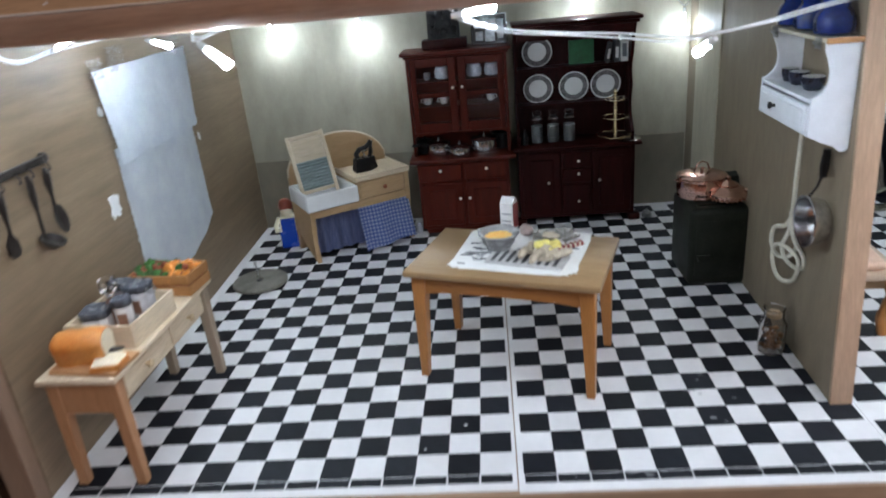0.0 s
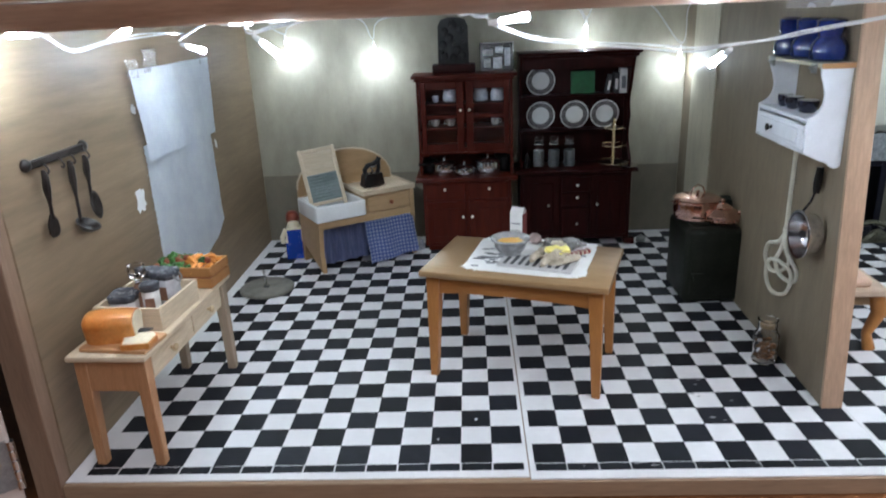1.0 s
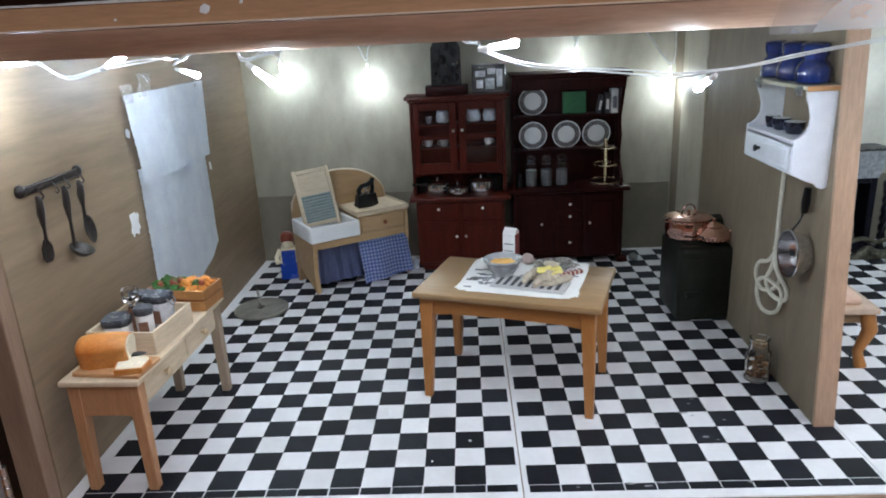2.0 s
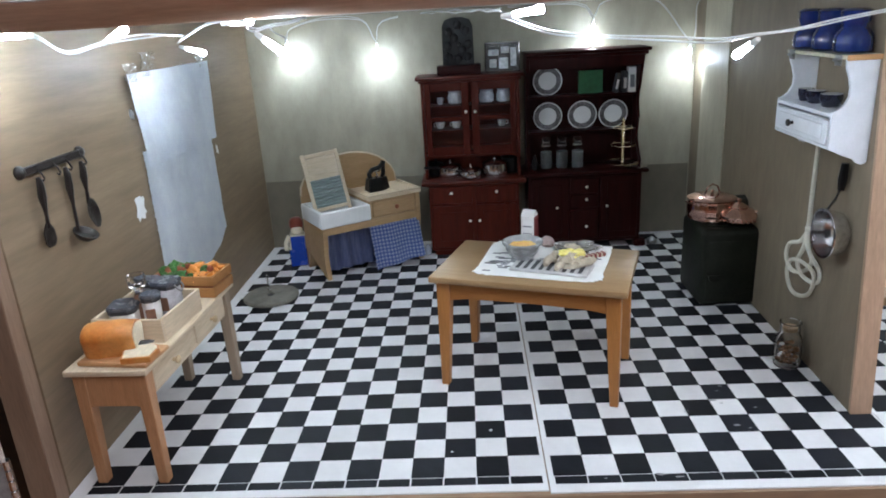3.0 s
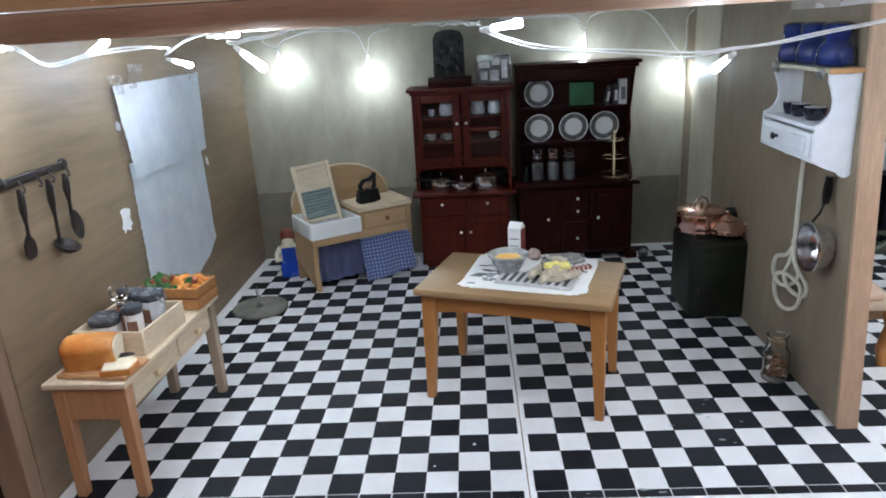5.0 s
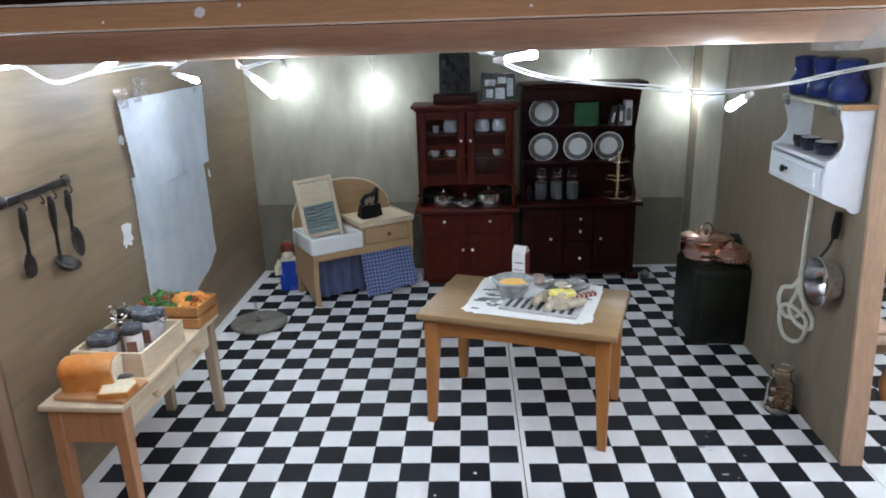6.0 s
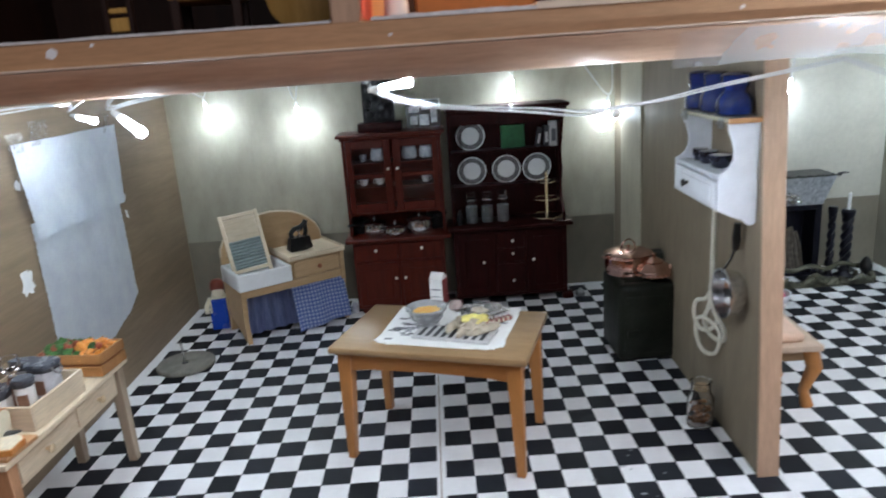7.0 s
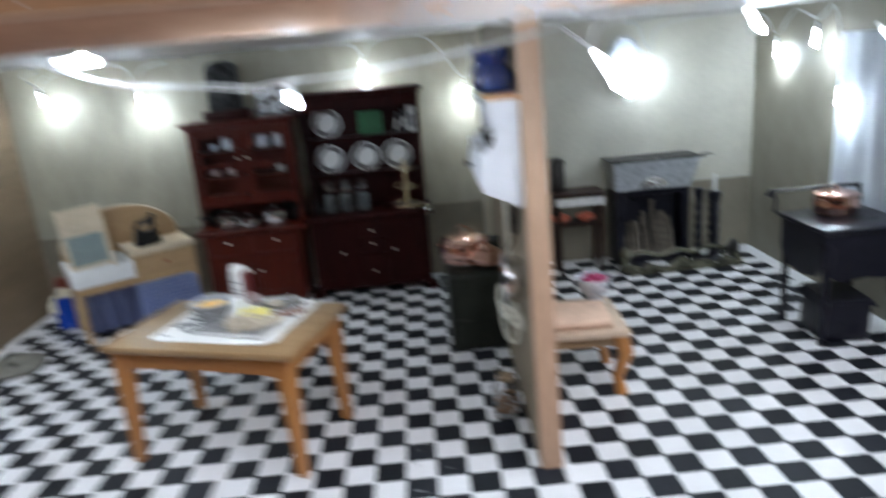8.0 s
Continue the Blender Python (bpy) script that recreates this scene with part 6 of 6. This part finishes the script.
# ---- upper storey ----
bm = B()
bx(bm, LEFT_X - 9, RIGHT_X + 9, -12, BACK_Y + 8, CEIL_Z + 8, 229.5)
solid("upper_floor", bm, UPPER_DARK, "dark wooden floor of the upper storey", "floor", kind="structure")
bm = B()
bx(bm, LEFT_X - 9, RIGHT_X + 9, 210, 216, 229.6, 420)
solid("wall_upper_back", bm, UPPER_DARK, "dark panelled back wall of the upper storey", "wall", kind="structure")
bm = B()
bx(bm, LEFT_X - 9, LEFT_X - 1, -12, 210, 229.6, 420)
solid("wall_upper_left", bm, UPPER_DARK, "dark panelled side wall of the upper storey", "wall", kind="structure")
bm = B()
bx(bm, RIGHT_X + 1, RIGHT_X + 9, -12, 210, 229.6, 420)
solid("wall_upper_right", bm, UPPER_DARK, "dark panelled far side wall of the upper storey", "wall", kind="structure")
bm = B()
bx(bm, LEFT_X - 9, RIGHT_X + 9, -12, 216, 420, 428)
solid("ceiling_upper", bm, UPPER_DARK, "dark ceiling of the upper storey", "ceiling", kind="structure")
bm = B()
bx(bm, 10.4, 20.6, -15.4, 205, 229.6, 419, 0.4)
upper_wall = solid("wall_upper_divider", bm, END_WOOD, "tan partition of the upper storey", "wall", kind="structure")
bm = B()
bx(bm, 20.7, 21.2, -14.6, 30, 231, 410, 0.2)
part("red_lining", bm, RED_PAPER, upper_wall, "muted red paper lining")


def edge_strip(x0, x1, y0, y1, z, high, m, name, label, cat):
    """A soft strip that lies along the upper floor edge, with an uneven top."""
    bm = B()
    n = 90
    pts = [(x0, z)]
    for k in range(n + 1):
        x = x0 + (x1 - x0) * k / n
        pts.append((x, z + high * (1 + 0.45 * noise.noise(Vector((x * 0.05, 2.0, y0))) + 0.2 * noise.noise(Vector((x * 0.3, 4.0, y0))))))
    prism(bm, pts + [(x1, z)], "y", y0, y1)
    solid(name, bm, m, label, cat, group="strips on the upper floor edge")


edge_strip(LEFT_X - 5, 10, -15.6, -4, 230.02, 0.9, LACE, "lace_strip", "strip of white lace along the upper floor edge", "lace")
edge_strip(24, 80, -15.6, 2, 230.02, 1.3, LACE, "lace_strip", "strip of white lace along the upper floor edge", "lace")
edge_strip(80, RIGHT_X + 5, -16.2, 10, 230.02, 2.6, PALE_BOARD_AND_HIGHLIGHT, "edge_board", "pale rough board lying along the upper floor edge", "board")

bm = B()
vs = lathe(bm, [(13, -2.4), (14.5, -1.8), (14.5, 1.8), (13, 2.4)], (0, 0, 0), 36, axis="y")
solid("round_tray", bm, GOLDEN, "round golden wooden disc standing against the partition", "tray", (-5.6, 30, 244.6), (-6, 0, 0))
chair = thing("dark_chair", "dark wooden chair with gilt inlay in upper room", "chair", (-46, 42, 229.6), 6)
for x in (-12, 12):
    for y in (-10, 10):
        bm = B()
        bx(bm, x - 1.8, x + 1.8, y - 1.8, y + 1.8, 0, 52 if y > 0 else 16, 0.4)
        part("leg", bm, UPPER_DARK, chair)
bm = B()
bx(bm, -14, 14, -12, 12, 15, 21, 1.2, seg=2)
part("seat", bm, CRATE, chair)
for z in (28, 37, 46):
    bm = B()
    bx(bm, -11, 11, 9, 11, z, z + 5, 0.4)
    part("slat", bm, UPPER_DARK, chair)
shelf2 = thing("gilt_ladder", "dark upright stand with gilt square panels", "stand", (-71.5, 12, 229.6), 4)
for x in (-4.4, 4.4):
    bm = B()
    bx(bm, x - 1.0, x + 1.0, -1.5, 1.5, 0, 90, 0.3)
    part("post", bm, UPPER_DARK, shelf2)
for k in range(6):
    bm = B()
    bx(bm, -3.4, 3.4, -1, 1, 4 + 6.5 * k, 9 + 6.5 * k - (3 if k % 2 else 0), 0.3)
    part("gilt_panel", bm, GOLDEN, shelf2)
box_ = thing("orange_chest", "orange-brown wooden chest in the upper room", "chest", (62, 34, 229.6), -2)
bm = B()
bx(bm, -23, 23, -12, 12, 0, 26, 0.8)
part("body", bm, ORANGE_BOX, box_)
bm = B()
bx(bm, -24, 24, -13, 13, 26, 30, 0.8)
part("lid", bm, ORANGE_BOX, box_)
bm = B()
lathe(bm, [(4.2, 0), (4.6, 4), (3.6, 20), (4.2, 40), (3.6, 80)], (0, 0, 0), 16)
solid("white_post", bm, CERAMIC, "white turned post in the upper room", "post", (31.6, 13, 229.6))
bm = B()
lathe(bm, [(4, 0), (5, 8), (4, 26), (5, 34), (3, 60)], (0, 0, 0), 16)
solid("dark_vase", bm, UPPER_DARK, "tall dark turned vase in the upper room", "vase", (91, 26, 229.6))
bm = B()
ny, nz = 60, 10
grid = []
for j in range(nz + 1):
    row = []
    for i in range(ny + 1):
        f, g = i / ny, j / nz
        row.append(bm.verts.new((103 + 62 * f + (14 if f > 0.8 else 0), 64 + 4 * math.sin(f * 50), 231.5 + 150 * g)))
    grid.append(row)
for j in range(nz):
    for i in range(ny):
        bm.faces.new((grid[j][i], grid[j][i + 1], grid[j + 1][i + 1], grid[j + 1][i]))
bmesh.ops.solidify(bm, geom=bm.faces[:], thickness=0.6)
solid("red_drape", bm, RED_CLOTH, "bright red gathered drape in the upper room", "drape")
lamp = thing("table_lamp", "small lit lamp with white shade before the drape", "lamp", (129, 24, 229.6), 0)
bm = B()
lathe(bm, [(4, 0), (4, 1), (1, 2), (1, 8), (0.3, 8.2)], (0, 0, 0), 16)
part("base", bm, BRASS, lamp)
bm = B()
lathe(bm, [(4.5, 7), (2.5, 13), (0.5, 13.5)], (0, 0, 0), 18)
part("shade", bm, glow("warm_shade", (1.0, 0.72, 0.42), 6.0), lamp, "glowing warm shade")
up = bpy.data.lights.new("upper_room_lamp", "POINT")
up.energy, up.color, up.shadow_soft_size = 3.6, (1.0, 0.55, 0.24), 0.02
new("upper_room_lamp", up).location = (0.12, 0.06, 0.39)

# ---- open front panel and hinge, crumbs on the desk ----
panel = thing("front_panel", "open hinged front panel of the miniature house", "door panel", (LEFT_X - 16, -18.5, DESK_Z + 0.3), 0)
bm = B()
prism(bm, [(0, 0), (-4, 5), (-155, -110), (-151, -115)], "z", 0, 236)
part("board", bm, PANEL_PAINT, panel)
bm = B()
prism(bm, [(-1, -1.0), (-15, -11.6), (-14.4, -12.4), (-0.2, -1.8)], "z", 14, 40)
hinge = part("hinge", bm, HINGE, panel, "worn steel hinge")
for k in range(5):
    bm = B()
    lathe(bm, [(1.0, 13.6 + 5.4 * k), (1.9, 14.0 + 5.4 * k), (1.9, 18.6 + 5.4 * k), (1.0, 18.9 + 5.4 * k)], (1.2, -1.6, 0), 14)
    part("knuckle", bm, CHROME, hinge, "bright hinge knuckle")
for z in (19, 35):
    bm = B()
    ball(bm, (-7.6, -7.1, z), (1.2, 1.2, 1.4), 2)
    part("screw", bm, CHROME, hinge)
rnd = random.Random(21)
for k in range(34):
    x, y = rnd.uniform(-190, 330), rnd.uniform(-60, -19)
    bm = B()
    ball(bm, (0, 0, 0.5), (rnd.uniform(0.5, 1.8), rnd.uniform(0.4, 1.2), 0.6), 1, rough=0.5)
    solid("crumb", bm, CRUMB, "pale crumb on the wooden table top", "crumb", (x, y, DESK_Z), (0, 0, rnd.uniform(0, 180)), group="crumbs")

# small dark table beside the fireplace
dark_table = thing("dark_side_table", "small dark wooden side table with pale cloth", "table", (285, 336, 0.4), 0)
bm = B()
bx(bm, -22, 22, -13, 13, 70, 73, 0.8)
part("top", bm, UPPER_DARK, dark_table)
for sx in (-1, 1):
    for sy in (-1, 1):
        bm = B()
        tube(bm, [(sx * 18, sy * 10, 70), (sx * 19, sy * 10.5, 40), (sx * 17.5, sy * 10, 0)], [2.2, 2.6, 1.8], 10)
        part("leg", bm, UPPER_DARK, dark_table)
bm = B()
bx(bm, -20, 20, -12, 12, 44, 46, 0.5)
part("lower_shelf", bm, UPPER_DARK, dark_table)
bm = B()
bx(bm, -21, 21, -13.8, -13.2, 62, 69, 0.2)
part("cloth_edge", bm, LACE, dark_table, "pale cloth edge")
for x, z in ((270, 0), (292, 0)):
    bm = B()
    ball(bm, (0, 0, 4.2), (8, 5, 4.6), 2, rough=0.5)
    solid("red_bundle", bm, CORAL, "soft coral red bundle lying on the lower shelf", "bundle", (x, 332, 46.6), group="red bundles")

bm = B()
bx(bm, -6, 6, -5, 5, 0, 25, 1.0, seg=2)
prism(bm, [(-7, 25), (7, 25), (4, 29), (-4, 29)], "y", -6, 6)
solid("wooden_caddy", bm, RUSTED, "dark brown upright caddy on the side table", "caddy", (269, 340, 73.6))

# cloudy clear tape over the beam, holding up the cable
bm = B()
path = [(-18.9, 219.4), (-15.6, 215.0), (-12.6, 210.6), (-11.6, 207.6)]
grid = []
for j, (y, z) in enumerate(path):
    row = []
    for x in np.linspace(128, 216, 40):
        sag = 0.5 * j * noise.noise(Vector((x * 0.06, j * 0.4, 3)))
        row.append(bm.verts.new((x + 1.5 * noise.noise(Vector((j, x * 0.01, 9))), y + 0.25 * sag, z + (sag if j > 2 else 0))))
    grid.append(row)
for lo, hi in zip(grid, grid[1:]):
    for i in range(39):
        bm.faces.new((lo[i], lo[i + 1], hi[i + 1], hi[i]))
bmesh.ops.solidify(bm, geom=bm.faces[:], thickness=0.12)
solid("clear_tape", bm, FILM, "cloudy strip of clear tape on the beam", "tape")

# ---- printed tiles, last ----
def tile_mesh(name, w, d):
    bm = B()
    bx(bm, 0, w, 0, d, 0, 0.12)
    return mesh_of(name, bm, TILE_BLACK)


tile_me = tile_mesh("tile", T, T)
tile_r = tile_mesh("tile", 0.984 * T, T)
small_me = tile_mesh("border_tile", T - 0.8, 5.3)


def lay(parent, me, name, x, y, z):
    o = new(name, me)
    o.parent = parent
    o.matrix_basis = pose(x * MM, y * MM, z * MM)


for i in range(-12, 2):
    for j in range(0, 23):
        if (i + j) % 2 == 0:
            if i * T > LEFT_X + 2:
                lay(floor_l, tile_me, "tile", i * T, j * T, 0.02)
for i in range(-12, 2):
    lay(floor_l, small_me, "border_tile", i * T + 0.4, -5.9, 0.02)
GX, GY, P = 2.32 * T, -1.2, 0.984 * T
for i in range(0, 11):
    for j in range(0, 23):
        if (i + j) % 2 == 0:
            lay(floor_r, tile_r, "tile", GX + i * P, GY + j * T, 0.27)
for i in range(0, 11):
    lay(floor_r, small_me, "border_tile", GX + i * P + 0.4, GY - 5.9, 0.27)
HX, HY = 208.9, -2.4
for i in range(0, 16):
    for j in range(0, 24):
        if (i + j) % 2 == 1 and HX + (i + 1) * T < RIGHT_X and HY + (j + 1) * T < BACK_Y:
            lay(floor_3, tile_me, "tile", HX + i * T, HY + j * T, 0.22)
for i in range(0, 15):
    lay(floor_3, small_me, "border_tile", HX + i * T + 0.4, HY - 5.9, 0.22)

# worn spots where the print has rubbed off
rnd = random.Random(31)
for x, y, w in ((139, 75, 2.2), (136, 70, 1.4), (130, 60, 2.6), (134, 57, 1.3), (135, 36, 2.4), (140, 33, 1.2), (113, 50, 1.6), (86, -2, 3.2), (94, -4, 2.4), (101, -2, 1.8), (60, -4, 1.2), (150, 52, 1.4), (143, -3, 2.2)):
    bm = B()
    pts = []
    for a in np.linspace(0, 2 * math.pi, 12)[:-1]:
        r = rnd.uniform(0.35, 1.0)
        pts.append((x + w * r * math.cos(a) * 1.1, y + w * 0.4 * r * math.sin(a)))
    prism(bm, pts, "z", 0.385, 0.42)
    part("scuff", bm, DUST, floor_r)
for x, y, w in ((8, 38, 0.9), (-61, 84, 0.7), (-12, 20, 0.6)):
    bm = B()
    lathe(bm, [(w, 0.13), (w, 0.17), (0.1, 0.18)], (x, y, 0), 10)
    part("scuff", bm, PAPER, floor_l)
